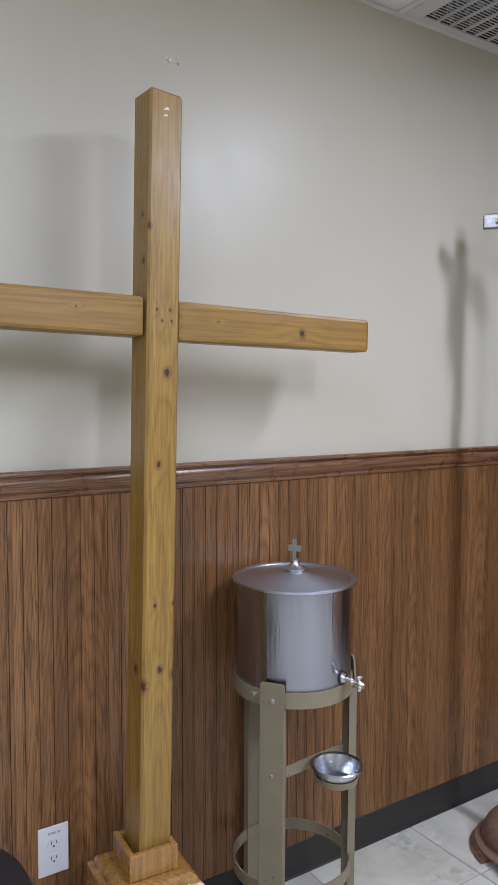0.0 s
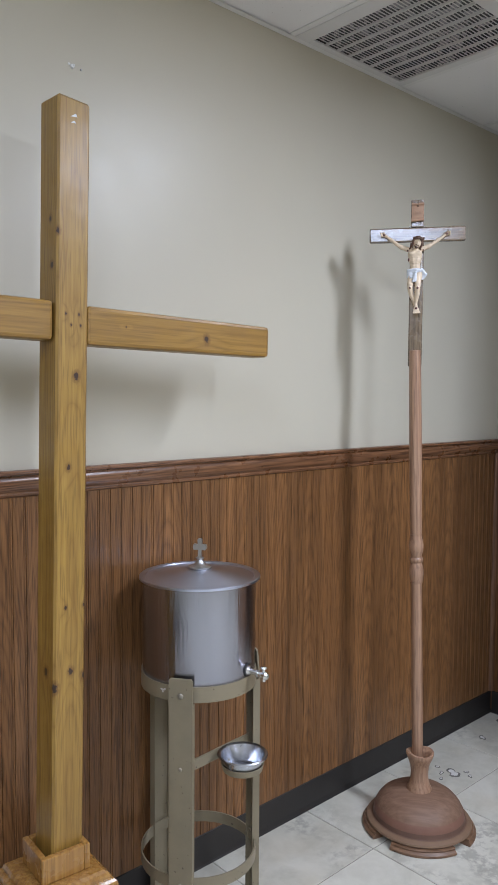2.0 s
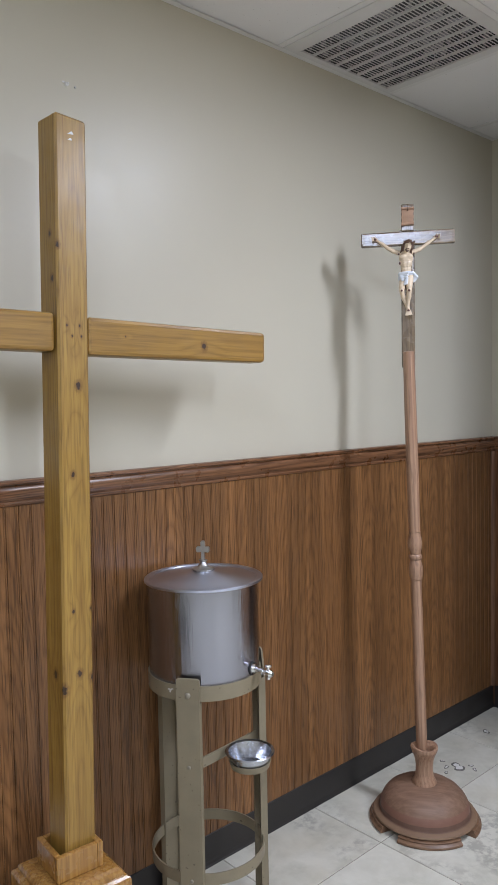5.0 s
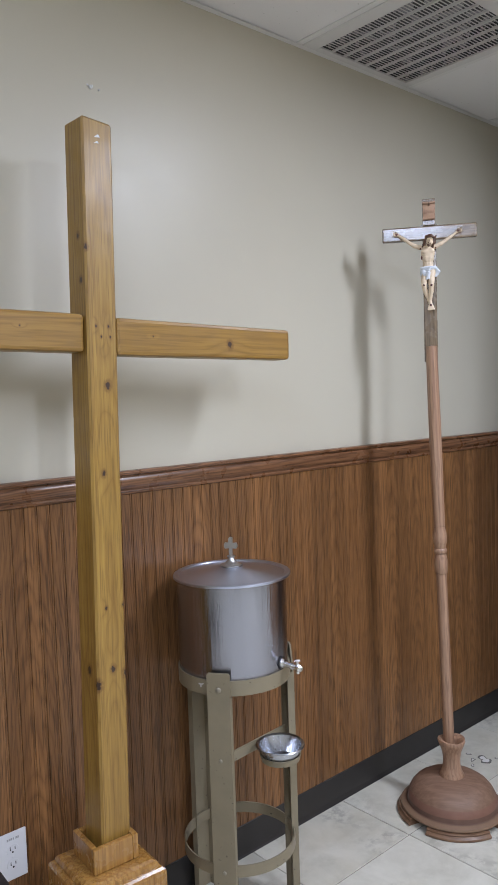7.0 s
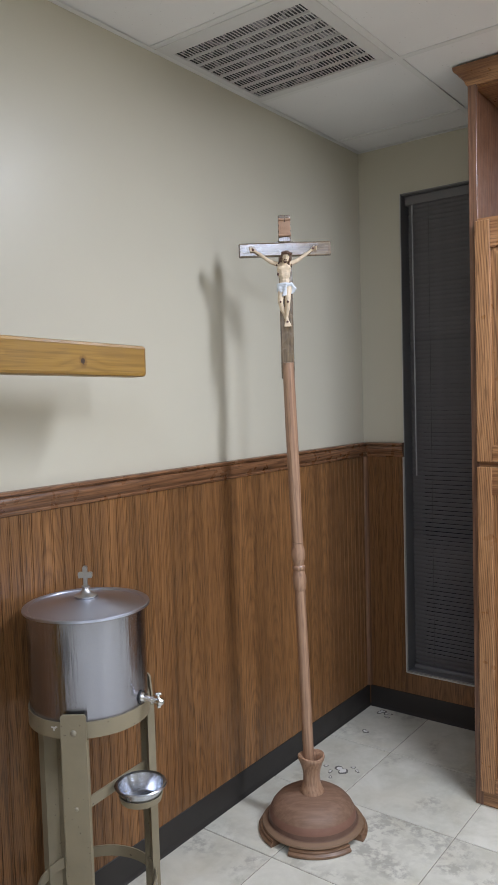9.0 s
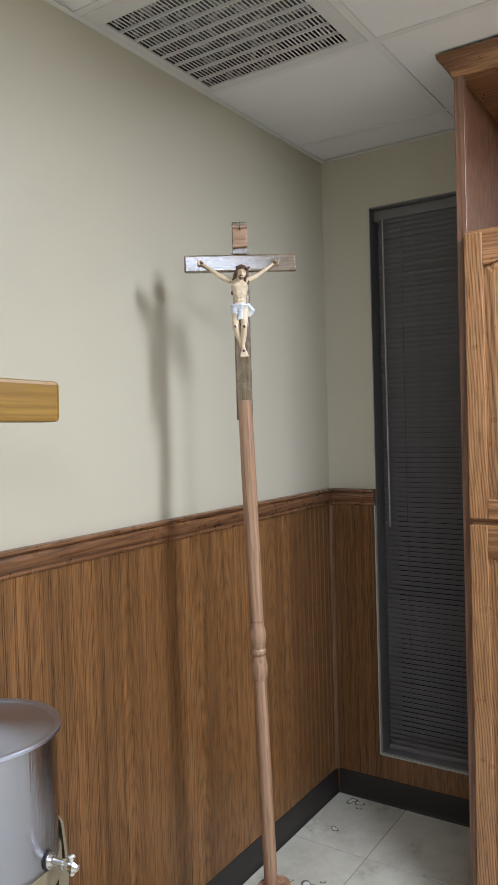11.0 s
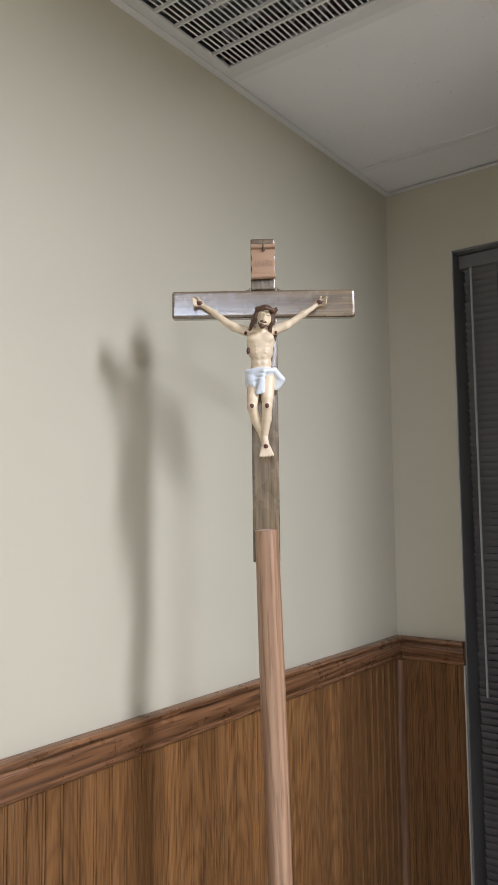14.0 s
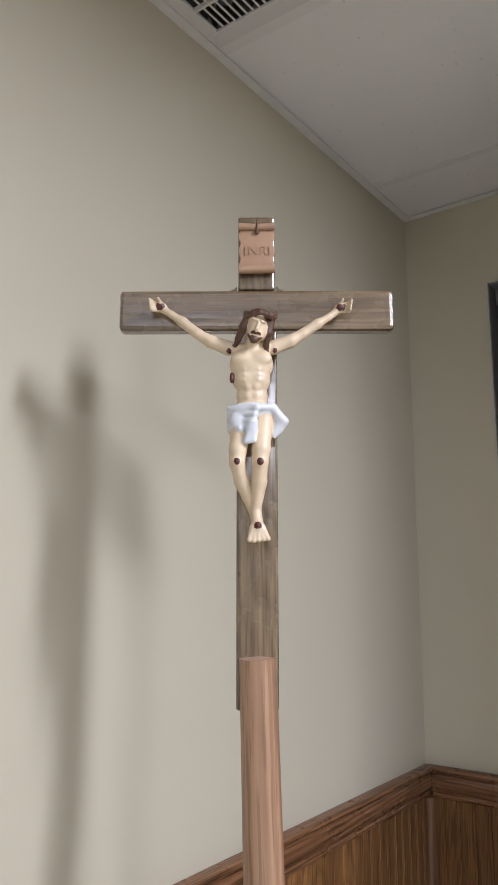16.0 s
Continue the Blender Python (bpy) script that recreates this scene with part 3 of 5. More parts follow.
def dispenser():
    t = thing("water_dispenser", pose(POT.x, POT.y, 0.7485, 0, 0, VIEW), "brushed steel lidded drum with a chrome tap, on a tan stand", "dispenser")
    bm = bmesh.new()
    R = 0.1570
    lathe(bm, [(0, 0.0), (R - 0.006, 0.0), (R - 0.002, 0.002), (R, 0.006), (R, 0.262), (R - 0.0015, 0.262), (R - 0.0015, 0.010), (0, 0.008)], 96)
    part("drum", bm, M_STEEL, t, "brushed stainless steel drum", True)
    bm = bmesh.new()
    L = 0.169
    lathe(bm, [(0, 0.289), (0.03, 0.288), (0.09, 0.277), (L - 0.022, 0.2665), (L - 0.017, 0.2663), (L - 0.014, 0.2695), (L - 0.003, 0.2705), (L - 0.0005, 0.2690), (L, 0.2665), (L, 0.2635), (L - 0.004, 0.2625), (R + 0.001, 0.2625), (R - 0.01, 0.266), (0.05, 0.276), (0, 0.278)], 96)
    lid = part("lid", bm, M_STEEL_LID, t, "slightly domed spun steel lid", True, Matrix.Translation((0.002, 0.0, 0.0)))
    bm = bmesh.new()
    lathe(bm, [(0, 0.285), (0.032, 0.2845), (0.032, 0.2885), (0.027, 0.2905), (0.017, 0.294), (0.011, 0.302), (0.009, 0.308), (0.012, 0.310), (0.012, 0.313), (0.0, 0.314)], 32)
    z = 0.313
    out = [(-0.0055, 0), (0.0055, 0), (0.005, 0.022), (0.0165, 0.021), (0.0195, 0.026), (0.0195, 0.034), (0.0165, 0.038), (0.006, 0.037), (0.0065, 0.050), (0.0035, 0.054),
           (-0.0035, 0.054), (-0.0065, 0.050), (-0.006, 0.037), (-0.0165, 0.038), (-0.0195, 0.034), (-0.0195, 0.026), (-0.0165, 0.021), (-0.005, 0.022)]
    f = [bm.verts.new((x, -0.004, z + h)) for x, h in out]
    g = [bm.verts.new((x, 0.004, z + h)) for x, h in out]
    bm.faces.new(f), bm.faces.new(g[::-1])
    for i in range(len(out)):
        bm.faces.new((f[i], g[i], g[(i + 1) % len(out)], f[(i + 1) % len(out)]))
    fin = part("finial", bm, M_PEWTER, lid, "small cast cross on a flared knob", True)
    fin.matrix_basis = pose(0, 0, 0.004, 0, 0, -16)
    # tap
    ang, z = 57, 0.026
    bm = bmesh.new()
    d = polar(1, ang, 0)
    base = polar(R - 0.001, ang, z)
    rod(bm, base, base + d * 0.006, 0.016, 0.016, 20)
    rod(bm, base + d * 0.006, base + d * 0.012, 0.013, 0.011, 20)
    tap = part("tap", bm, M_CHROME, t, "chrome spigot with a rubber washer", True)
    bm = bmesh.new()
    for a, b_, r0, r1 in ((0.012, 0.030, 0.0085, 0.0075), (0.030, 0.034, 0.0105, 0.0105), (0.034, 0.046, 0.007, 0.006), (0.046, 0.056, 0.010, 0.0115), (0.056, 0.064, 0.0115, 0.007)):
        rod(bm, base + d * a + Vector((0, 0, -a * 0.12)), base + d * b_ + Vector((0, 0, -b_ * 0.12)), r0, r1, 18)
    rod(bm, base + d * 0.051 + Vector((0, 0, -0.004)), base + d * 0.051 + Vector((0, 0, -0.022)), 0.007, 0.0055, 16)
    rod(bm, base + d * 0.051 + Vector((0, 0, 0.0)), base + d * 0.051 + Vector((0, 0, 0.014)), 0.0045, 0.0045, 12)
    ball(bm, base + d * 0.051 + Vector((0, 0, 0.014)), 0.0065, (1.5, 1, 0.7))
    part("spout", bm, M_CHROME, tap, "", True)
    bm = bmesh.new()
    rod(bm, base + d * 0.0005, base + d * 0.0035, 0.018, 0.018, 20)
    part("washer", bm, M_DARK, tap, "black rubber washer", True)


def strap_ring(bm, r, z0, z1, th=0.004, segs=72):
    lathe(bm, [(r, z0), (r, z1), (r - th, z1), (r - th, z0), (r, z0)], segs)


def stand():
    t = thing("dispenser_stand", pose(POT.x, POT.y, 0, 0, 0, VIEW), "tan enamelled metal stand with three riveted legs and two hoops", "stand")
    R = 0.1615
    bm = bmesh.new()
    strap_ring(bm, R, 0.716, 0.7575)
    lathe(bm, [(R - 0.0045, 0.7405), (R - 0.0045, 0.7455), (0.10, 0.7455), (0.10, 0.7405), (R - 0.0045, 0.7405)], 72)
    part("top_hoop", bm, M_TAN, t, "scratched tan hoop", True)
    bm = bmesh.new()
    for a0, a1, za, zb in ((-38.5, -33.5, 0.741, 0.745), (-36.5, -34.8, 0.735, 0.741), (-34.2, -32.0, 0.744, 0.747)):
        lathe(bm, [(R + 0.0001, za), (R + 0.0004, za), (R + 0.0004, zb), (R + 0.0001, zb)], 4, a0=radians(a0 - 90), a1=radians(a1 - 90))
    part("scrape", bm, M_EDGE, t, "pale scraped paint on the hoop")
    bm = bmesh.new()
    strap_ring(bm, R + 0.002, 0.209, 0.242)
    part("lower_hoop", bm, M_TAN, t, "", True)
    for ang, top in ((-16, 0.781), (104, 0.798), (225, 0.781)):
        bm = bmesh.new()
        w, fl, th = 0.0325, 0.017, 0.003
        prof = [(-w, -0.003), (-w + 0.001, -0.004), (w - 0.001, -0.004), (w, -0.003), (w, fl), (w - th, fl), (w - th, 0.002), (-w + th, 0.002), (-w + th, fl), (-w, fl)]
        r0 = R + 0.0065
        va = [bm.verts.new((x, -r0 + y, 0.0)) for x, y in prof]
        vb = [bm.verts.new((x, -r0 + y, 0.712)) for x, y in prof]
        n = len(prof)
        for i in range(n):
            bm.faces.new((va[i], va[(i + 1) % n], vb[(i + 1) % n], vb[i]))
        bm.faces.new(va[::-1]), bm.faces.new(vb)
        # rounded tongue above the hoop, bent in towards the drum
        tmp = bmesh.new()
        cs = 0.004
        outline = [(-w, 0.712), (w, 0.712), (w, top - cs), (w - 0.003, top - 0.003), (w - cs, top), (-w + cs, top), (-w + 0.003, top - 0.003), (-w, top - cs)]
        f = [tmp.verts.new((x, -r0 - 0.004 + (max(0, z - 0.765) * 0.25), z)) for x, z in outline]
        g = [tmp.verts.new((x, -r0 + 0.001 + (max(0, z - 0.765) * 0.25), z)) for x, z in outline]
        tmp.faces.new(f), tmp.faces.new(g[::-1])
        for i in range(8):
            tmp.faces.new((f[i], g[i], g[(i + 1) % 8], f[(i + 1) % 8]))
        merge(bm, tmp)
        leg = part("leg", bm, M_TAN, t, "", True, pose(0, 0, 0, 0, 0, ang))
        for z, r in ((0.736, 0.0080), (0.540, 0.0055), (0.225, 0.0055)):
            bm = bmesh.new()
            ball(bm, (0, -r0 - 0.004, z), r, (1, 0.45, 1), 14)
            part("rivet", bm, M_RIVET, leg, "", True)
    # straight bar from leg to leg that carries the cup's hoop
    pa, pb = polar(R - 0.012, -16, 0.528), polar(R - 0.012, 104, 0.528)
    bm = bmesh.new()
    d = (pb - pa).normalized()
    nrm = Vector((d.y, -d.x, 0))
    va = [pa + nrm * 0.002 + Vector((0, 0, s)) for s in (-0.015, 0.015)] + [pa - nrm * 0.002 + Vector((0, 0, s)) for s in (0.015, -0.015)]
    vb = [p + (pb - pa) for p in va]
    a, b = [bm.verts.new(p) for p in va], [bm.verts.new(p) for p in vb]
    for i in range(4):
        bm.faces.new((a[i], a[(i + 1) % 4], b[(i + 1) % 4], b[i]))
    bm.faces.new(a[::-1]), bm.faces.new(b)
    part("cross_bar", bm, M_TAN, t)
    c = polar(0.158, 49, 0)
    bm = bmesh.new()
    lathe(bm, [(0.0535, 0.508), (0.0585, 0.526), (0.0555, 0.526), (0.0505, 0.508), (0.0535, 0.508)], 48, (c.x, c.y))
    box(bm, -0.013, 0.013, -0.012, 0.012, 0.517, 0.5195)
    for v in bm.verts[-8:]:
        v.co = Vector((v.co.x, v.co.y, v.co.z)) + polar(0.096, 49, 0)
    part("cup_hoop", bm, M_TAN, t, "", True)
    cup = thing("drip_cup", pose(POT.x, POT.y, 0, 0, 0, VIEW) @ Matrix.Translation((c.x, c.y, 0.503)), "small polished steel drip cup held by the stand's hoop", "bowl")
    bm = bmesh.new()
    lathe(bm, [(0, 0), (0.040, 0), (0.046, 0.003), (0.0565, 0.030), (0.0605, 0.044), (0.066, 0.0465), (0.0685, 0.045), (0.069, 0.047), (0.066, 0.0495), (0.0595, 0.0465),
               (0.055, 0.032), (0.0445, 0.006), (0.038, 0.003), (0, 0.003)], 64)
    part("bowl", bm, M_SATIN, cup, "", True)


dispenser()
stand()


# ---- crucifix on a turned base ----
CRUX = (-1.1105, -0.3075)
CRUX_TURN = -53.8
DROP = Matrix.Translation((0, 0, 2.065)) @ Matrix.Diagonal((1.02, 1.02, 1.02, 1)) @ Matrix.Translation((0, 0, -2.076))


def surface(prims, lo, hi, step, soft=0.004):
    """A smooth skin round blended rounded cones and ellipsoids, with the material of the nearest one."""
    ax = [np.arange(lo[i], hi[i] + step, step, dtype=np.float32) for i in range(3)]
    g = np.stack(np.meshgrid(*ax, indexing="ij"), -1)
    acc = np.zeros(g.shape[:3], np.float32)
    near = np.full(g.shape[:3], 1e3, np.float32)
    mat = np.zeros(g.shape[:3], np.int8)
    for kind, a, b, r, mi in prims:
        a, b = np.array(a, np.float32), np.array(b, np.float32)
        mn, mx = (a - b, a + b) if kind == "e" else (np.minimum(a, b) - max(r), np.maximum(a, b) + max(r))
        sl = tuple(slice(max(0, int((mn[i] - 6 * soft - lo[i]) / step)), max(0, int((mx[i] + 6 * soft - lo[i]) / step) + 2)) for i in range(3))
        p = g[sl]
        if kind == "e":
            q = (p - a) / b
            k = np.sqrt((q * q).sum(-1)) + 1e-6
            d = (k - 1) * k / (np.sqrt(((q / b) ** 2).sum(-1)) + 1e-6)
        else:
            ab = b - a
            h = np.clip(((p - a) @ ab) / (ab @ ab), 0, 1)
            d = np.sqrt(((p - a - h[..., None] * ab) ** 2).sum(-1)) - (r[0] + (r[1] - r[0]) * h)
        acc[sl] += np.exp(np.clip(-d / soft * 1.6, -60, 40))
        m = d < near[sl]
        near[sl][m], mat[sl][m] = d[m], mi
    f = -np.log(acc + 1e-30) * soft / 1.6
    ins = f < 0
    nx, ny, nz = ins.shape
    cnt = np.zeros((nx - 1, ny - 1, nz - 1), np.int8)
    for dx in (0, 1):
        for dy in (0, 1):
            for dz in (0, 1):
                cnt += ins[dx:nx - 1 + dx, dy:ny - 1 + dy, dz:nz - 1 + dz]
    cell = np.argwhere((cnt > 0) & (cnt < 8))
    idx = -np.ones(cnt.shape, np.int64)
    idx[tuple(cell.T)] = np.arange(len(cell))
    pos, tot = np.zeros((len(cell), 3)), np.zeros(len(cell))
    cs = [(dx, dy, dz) for dx in (0, 1) for dy in (0, 1) for dz in (0, 1)]
    val = {c: f[tuple((cell + c).T)] for c in cs}
    for c in cs:
        for k in range(3):
            if c[k]:
                continue
            e = tuple(1 if i == k else c[i] for i in range(3))
            v0, v1 = val[c], val[e]
            cr = (v0 < 0) != (v1 < 0)
            t = np.where(cr, v0 / np.where(cr, v0 - v1, 1), 0)
            p = np.repeat(np.array([c], float), len(cell), 0)
            p[:, k] += t
            pos[cr] += p[cr]
            tot[cr] += 1
    verts = (cell + pos / tot[:, None]) * step + np.array(lo)
    faces, fm = [], []
    for k in range(3):
        i, j = (k + 1) % 3, (k + 2) % 3
        a = np.argwhere(np.take(ins, range(1, ins.shape[k]), k) != np.take(ins, range(0, ins.shape[k] - 1), k))
        a = a[(a[:, i] > 0) & (a[:, j] > 0) & (a[:, i] < ins.shape[i] - 1) & (a[:, j] < ins.shape[j] - 1)]
        ei, ej = np.eye(3, dtype=int)[i], np.eye(3, dtype=int)[j]
        q = np.stack([idx[tuple((a - o).T)] for o in (0 * ei, ei, ei + ej, ej)], 1)
        flip = ins[tuple(a.T)]
        q[~flip] = q[~flip][:, ::-1]
        faces.append(q), fm.append(mat[tuple(a.T)])
    return verts, np.concatenate(faces), np.concatenate(fm)


def corpus(parent):
    S, C, B, D = 0, 1, 2, 3
    P = []

    def cone(a, b, r0, r1, m=S):
        P.append(("c", a, b, (r0, r1), m))

    def egg(c, r, m=S):
        P.append(("e", c, r, None, m))
    # trunk
    egg((-0.006, -0.025, 2.004), (0.0235, 0.0125, 0.021)), egg((-0.006, -0.024, 1.987), (0.0205, 0.0125, 0.018))
    egg((-0.0165, -0.0325, 2.009), (0.0115, 0.006, 0.0085)), egg((0.0045, -0.0325, 2.009), (0.0115, 0.006, 0.0085))
    egg((-0.0055, -0.024, 1.968), (0.0170, 0.0100, 0.020)), egg((-0.005, -0.025, 1.948), (0.020, 0.013, 0.018))
    for k in range(3):
        for x in (-0.0098, -0.0012):
            egg((x, -0.0325 + 0.0006 * k, 1.988 - 0.0105 * k), (0.0042, 0.0035, 0.0045))
    for k in range(3):
        for s in (-1, 1):
            cone((-0.006 + s * 0.017, -0.026, 1.9985 - 0.0075 * k), (-0.006 + s * 0.0075, -0.0345, 1.996 - 0.0058 * k), 0.0020, 0.0016)
    cone((-0.031, -0.021, 2.0235), (-0.010, -0.024, 2.0205), 0.0072, 0.0075), cone((0.019, -0.021, 2.0245), (-0.002, -0.024, 2.0205), 0.0072, 0.0075)
    for s, pts in ((1, ((-0.032, -0.021, 2.0245), (-0.050, -0.0195, 2.0315), (-0.0652, -0.018, 2.0413), (-0.083, -0.015, 2.0565), (-0.0956, -0.013, 2.066), (-0.1035, -0.0105, 2.0715))),
                   (-1, ((0.0198, -0.021, 2.0255), (0.037, -0.0195, 2.0325), (0.0508, -0.018, 2.0413), (0.067, -0.015, 2.0535), (0.080, -0.013, 2.062), (0.0895, -0.0105, 2.070)))):
        for (a, b), (ra, rb) in zip(zip(pts, pts[1:]), ((0.0078, 0.0072), (0.0072, 0.0055), (0.0058, 0.0055), (0.0055, 0.0037), (0.0037, 0.0042))):
            cone(a, b, ra, rb)
        palm = Vector(pts[-1]) + Vector((-0.0045 * s, -0.001, 0.0035))
        egg(tuple(palm), (0.0072, 0.0034, 0.0058))
        for k in range(4):
            root = palm + Vector((-s * 0.0045, -0.0005, 0.0036 - 0.0024 * k))
            mid = root + Vector((-s * (0.0058 - 0.0006 * k), -0.0040, 0.0020 - 0.0010 * k))
            cone(tuple(root), tuple(mid), 0.0021, 0.0018), cone(tuple(mid), tuple(mid + Vector((-s * 0.0012, -0.0048, 0.0008 - 0.0004 * k))), 0.0018, 0.0015)
        cone(tuple(palm + Vector((s * 0.001, -0.002, 0.003))), tuple(palm + Vector((-s * 0.002, -0.008, 0.0075))), 0.0020, 0.0016)
        egg(tuple(palm + Vector((0, -0.0035, 0))), (0.0040, 0.0016, 0.0036), D)
    # head, bowed to one side
    first = len(P)
    cone((-0.006, -0.025, 2.016), (-0.0045, -0.031, 2.034), 0.0080, 0.0075)
    egg((-0.0040, -0.0355, 2.0435), (0.0112, 0.0130, 0.0160))
    egg((-0.0050, -0.0415, 2.0355), (0.0085, 0.0080, 0.0085))
    cone((-0.0042, -0.0485, 2.0460), (-0.0055, -0.0525, 2.0390), 0.0014, 0.0022)
    egg((-0.0025, -0.0290, 2.0500), (0.0155, 0.0140, 0.0160), B)
    for a, b, ra, rb in (((-0.0165, -0.036, 2.054), (-0.0185, -0.036, 2.040), 0.0040, 0.0046), ((-0.0185, -0.036, 2.040), (-0.0205, -0.031, 2.028), 0.0046, 0.0036), ((-0.0205, -0.031, 2.028), (-0.0225, -0.028, 2.020), 0.0034, 0.0018),
                         ((0.0098, -0.037, 2.054), (0.0095, -0.038, 2.040), 0.0036, 0.0040), ((0.0095, -0.038, 2.040), (0.0100, -0.034, 2.028), 0.0040, 0.0030), ((0.0100, -0.034, 2.028), (0.0125, -0.031, 2.019), 0.0028, 0.0014)):
        cone(a, b, ra, rb, B)
    egg((-0.0058, -0.0468, 2.0285), (0.0040, 0.0036, 0.0044), B)
    cone((-0.0115, -0.0440, 2.0330), (-0.0075, -0.0475, 2.0280), 0.0016, 0.0020, B), cone((0.0005, -0.0450, 2.0330), (-0.0035, -0.0478, 2.0280), 0.0016, 0.0020, B)
    cone((-0.0098, -0.0490, 2.0352), (-0.0055, -0.0510, 2.0358), 0.0009, 0.0013, B), cone((-0.0012, -0.0492, 2.0352), (-0.0055, -0.0510, 2.0358), 0.0009, 0.0013, B)
    cone((-0.0115, -0.0465, 2.0495), (-0.0068, -0.0492, 2.0492), 0.0011, 0.0013), cone((-0.0020, -0.0492, 2.0490), (0.0030, -0.0468, 2.0490), 0.0013, 0.0011)
    for k in range(14):
        a0, a1 = 2 * math.pi * k / 14, 2 * math.pi * (k + 1) / 14
        for o, w in ((0.0, 0.0), (1.6, 0.002)):
            p = [(-0.0028 + 0.0160 * math.cos(a), -0.0335 + 0.0160 * math.sin(a), 2.0562 + w + 0.0022 * math.cos(a * 4 + o) + 0.0025 * math.cos(a)) for a in (a0, a1)]
            cone(p[0], p[1], 0.0017, 0.0017, B)
    bow = Matrix.Translation((-0.0045, -0.031, 2.028)) @ Matrix.Rotation(radians(13), 4, "Y") @ Matrix.Rotation(radians(9), 4, "X") @ Matrix.Rotation(radians(10), 4, "Z") @ Matrix.Translation((0.0045, 0.031, -2.028))
    for k in range(first + 1, len(P)):
        q = P[k]
        P[k] = (q[0], tuple(bow @ Vector(q[1])), tuple(bow @ Vector(q[2])) if q[0] == "c" else q[2], q[3], q[4])
    # legs, crossed at the feet
    cone((-0.0155, -0.026, 1.946), (-0.0205, -0.034, 1.908), 0.0125, 0.0092), cone((-0.0205, -0.034, 1.908), (-0.0213, -0.0355, 1.8947), 0.0092, 0.0082)
    cone((-0.0213, -0.0355, 1.8947), (-0.0160, -0.0265, 1.8745), 0.0080, 0.0078), cone((-0.0160, -0.0265, 1.8745), (-0.0050, -0.019, 1.8476), 0.0078, 0.0050), cone((-0.0050, -0.019, 1.8476), (0.001, -0.019, 1.826), 0.0050, 0.0055)
    cone((0.0060, -0.026, 1.946), (0.0040, -0.0355, 1.908), 0.0125, 0.0095), cone((0.0040, -0.0355, 1.908), (0.0032, -0.0375, 1.8944), 0.0095, 0.0084)
    cone((0.0032, -0.0375, 1.8944), (0.0022, -0.0305, 1.8745), 0.0082, 0.0080), cone((0.0022, -0.0305, 1.8745), (-0.0012, -0.0255, 1.8444), 0.0080, 0.0050)
    cone((-0.0012, -0.0255, 1.8444), (0.0005, -0.0325, 1.8270), 0.0052, 0.0068)
    for k in range(5):
        cone((-0.0045 + 0.0024 * k, -0.0345, 1.8270), (-0.0085 + 0.0050 * k, -0.0390, 1.8130 + 0.0006 * abs(k - 1)), 0.0036, 0.0023)
    egg((0.0005, -0.0388, 1.8290), (0.0028, 0.0018, 0.0032), D)
    egg((-0.0213, -0.0430, 1.8950), (0.0026, 0.0014, 0.0030), D), egg((0.0032, -0.0453, 1.8947), (0.0026, 0.0014, 0.0030), D)
    for x, y, z in ((-0.0205, -0.0405, 1.8935), (0.0035, -0.0430, 1.8932)):
        cone((x, y - 0.002, z), (x + 0.0006, y + 0.0035, z - 0.011), 0.0010, 0.0008, D)
    egg((-0.0305, -0.0275, 2.0185), (0.0016, 0.0022, 0.0028), D), egg((0.0195, -0.0275, 2.0190), (0.0013, 0.0020, 0.0024), D)
    egg((-0.0275, -0.030, 1.988), (0.0022, 0.0035, 0.006), D)
    # loincloth with folds and a knotted end
    egg((-0.0050, -0.026, 1.9510), (0.0262, 0.0165, 0.0095), C)
    for k in range(4):
        cone((-0.0290, -0.028, 1.9540 - 0.0062 * k), (-0.001 - 0.0015 * k, -0.0435, 1.9520 - 0.0075 * k), 0.0036, 0.0040, C)
    egg((-0.0195, -0.033, 1.9395), (0.0105, 0.0075, 0.0115), C)
    cone((-0.0285, -0.029, 1.9300), (-0.0180, -0.040, 1.9300), 0.0032, 0.0034, C)
    for k in range(3):
        cone((-0.0060 + 0.0015 * k, -0.0445, 1.9360), (-0.0118 + 0.0036 * k, -0.0425, 1.9160 + 0.001 * k), 0.0040, 0.0030, C)
    cone((0.0040, -0.0415, 1.9530), (0.0150, -0.0365, 1.9540), 0.0034, 0.0038, C)
    for k in range(3):
        cone((0.0160, -0.0345, 1.9545), (0.0225 + 0.0032 * k, -0.0295, 1.9440 - 0.002 * k), 0.0042, 0.0044, C), cone((0.0225 + 0.0032 * k, -0.0295, 1.9440 - 0.002 * k), (0.0185 + 0.0035 * k, -0.0275, 1.9240 + 0.003 * k), 0.0044, 0.0022, C)
    v, f, fm = surface(P, (-0.150, -0.062, 1.800), (0.135, 0.004, 2.092), 0.00095, 0.0014)
    me = bpy.data.meshes.new("figure")
    me.from_pydata(v.tolist(), [], f.tolist())
    for m in (M_SKIN, M_CLOTH, M_HAIR, M_RED):
        me.materials.append(m)
    me.polygons.foreach_set("material_index", fm.astype(np.int32))
    me.polygons.foreach_set("use_smooth", [True] * len(me.polygons))
    me.update()
    ob = new("figure", me)
    ob.parent, ob.matrix_basis = parent, DROP
    return tagged(ob, label="painted plaster statue with a white loincloth")


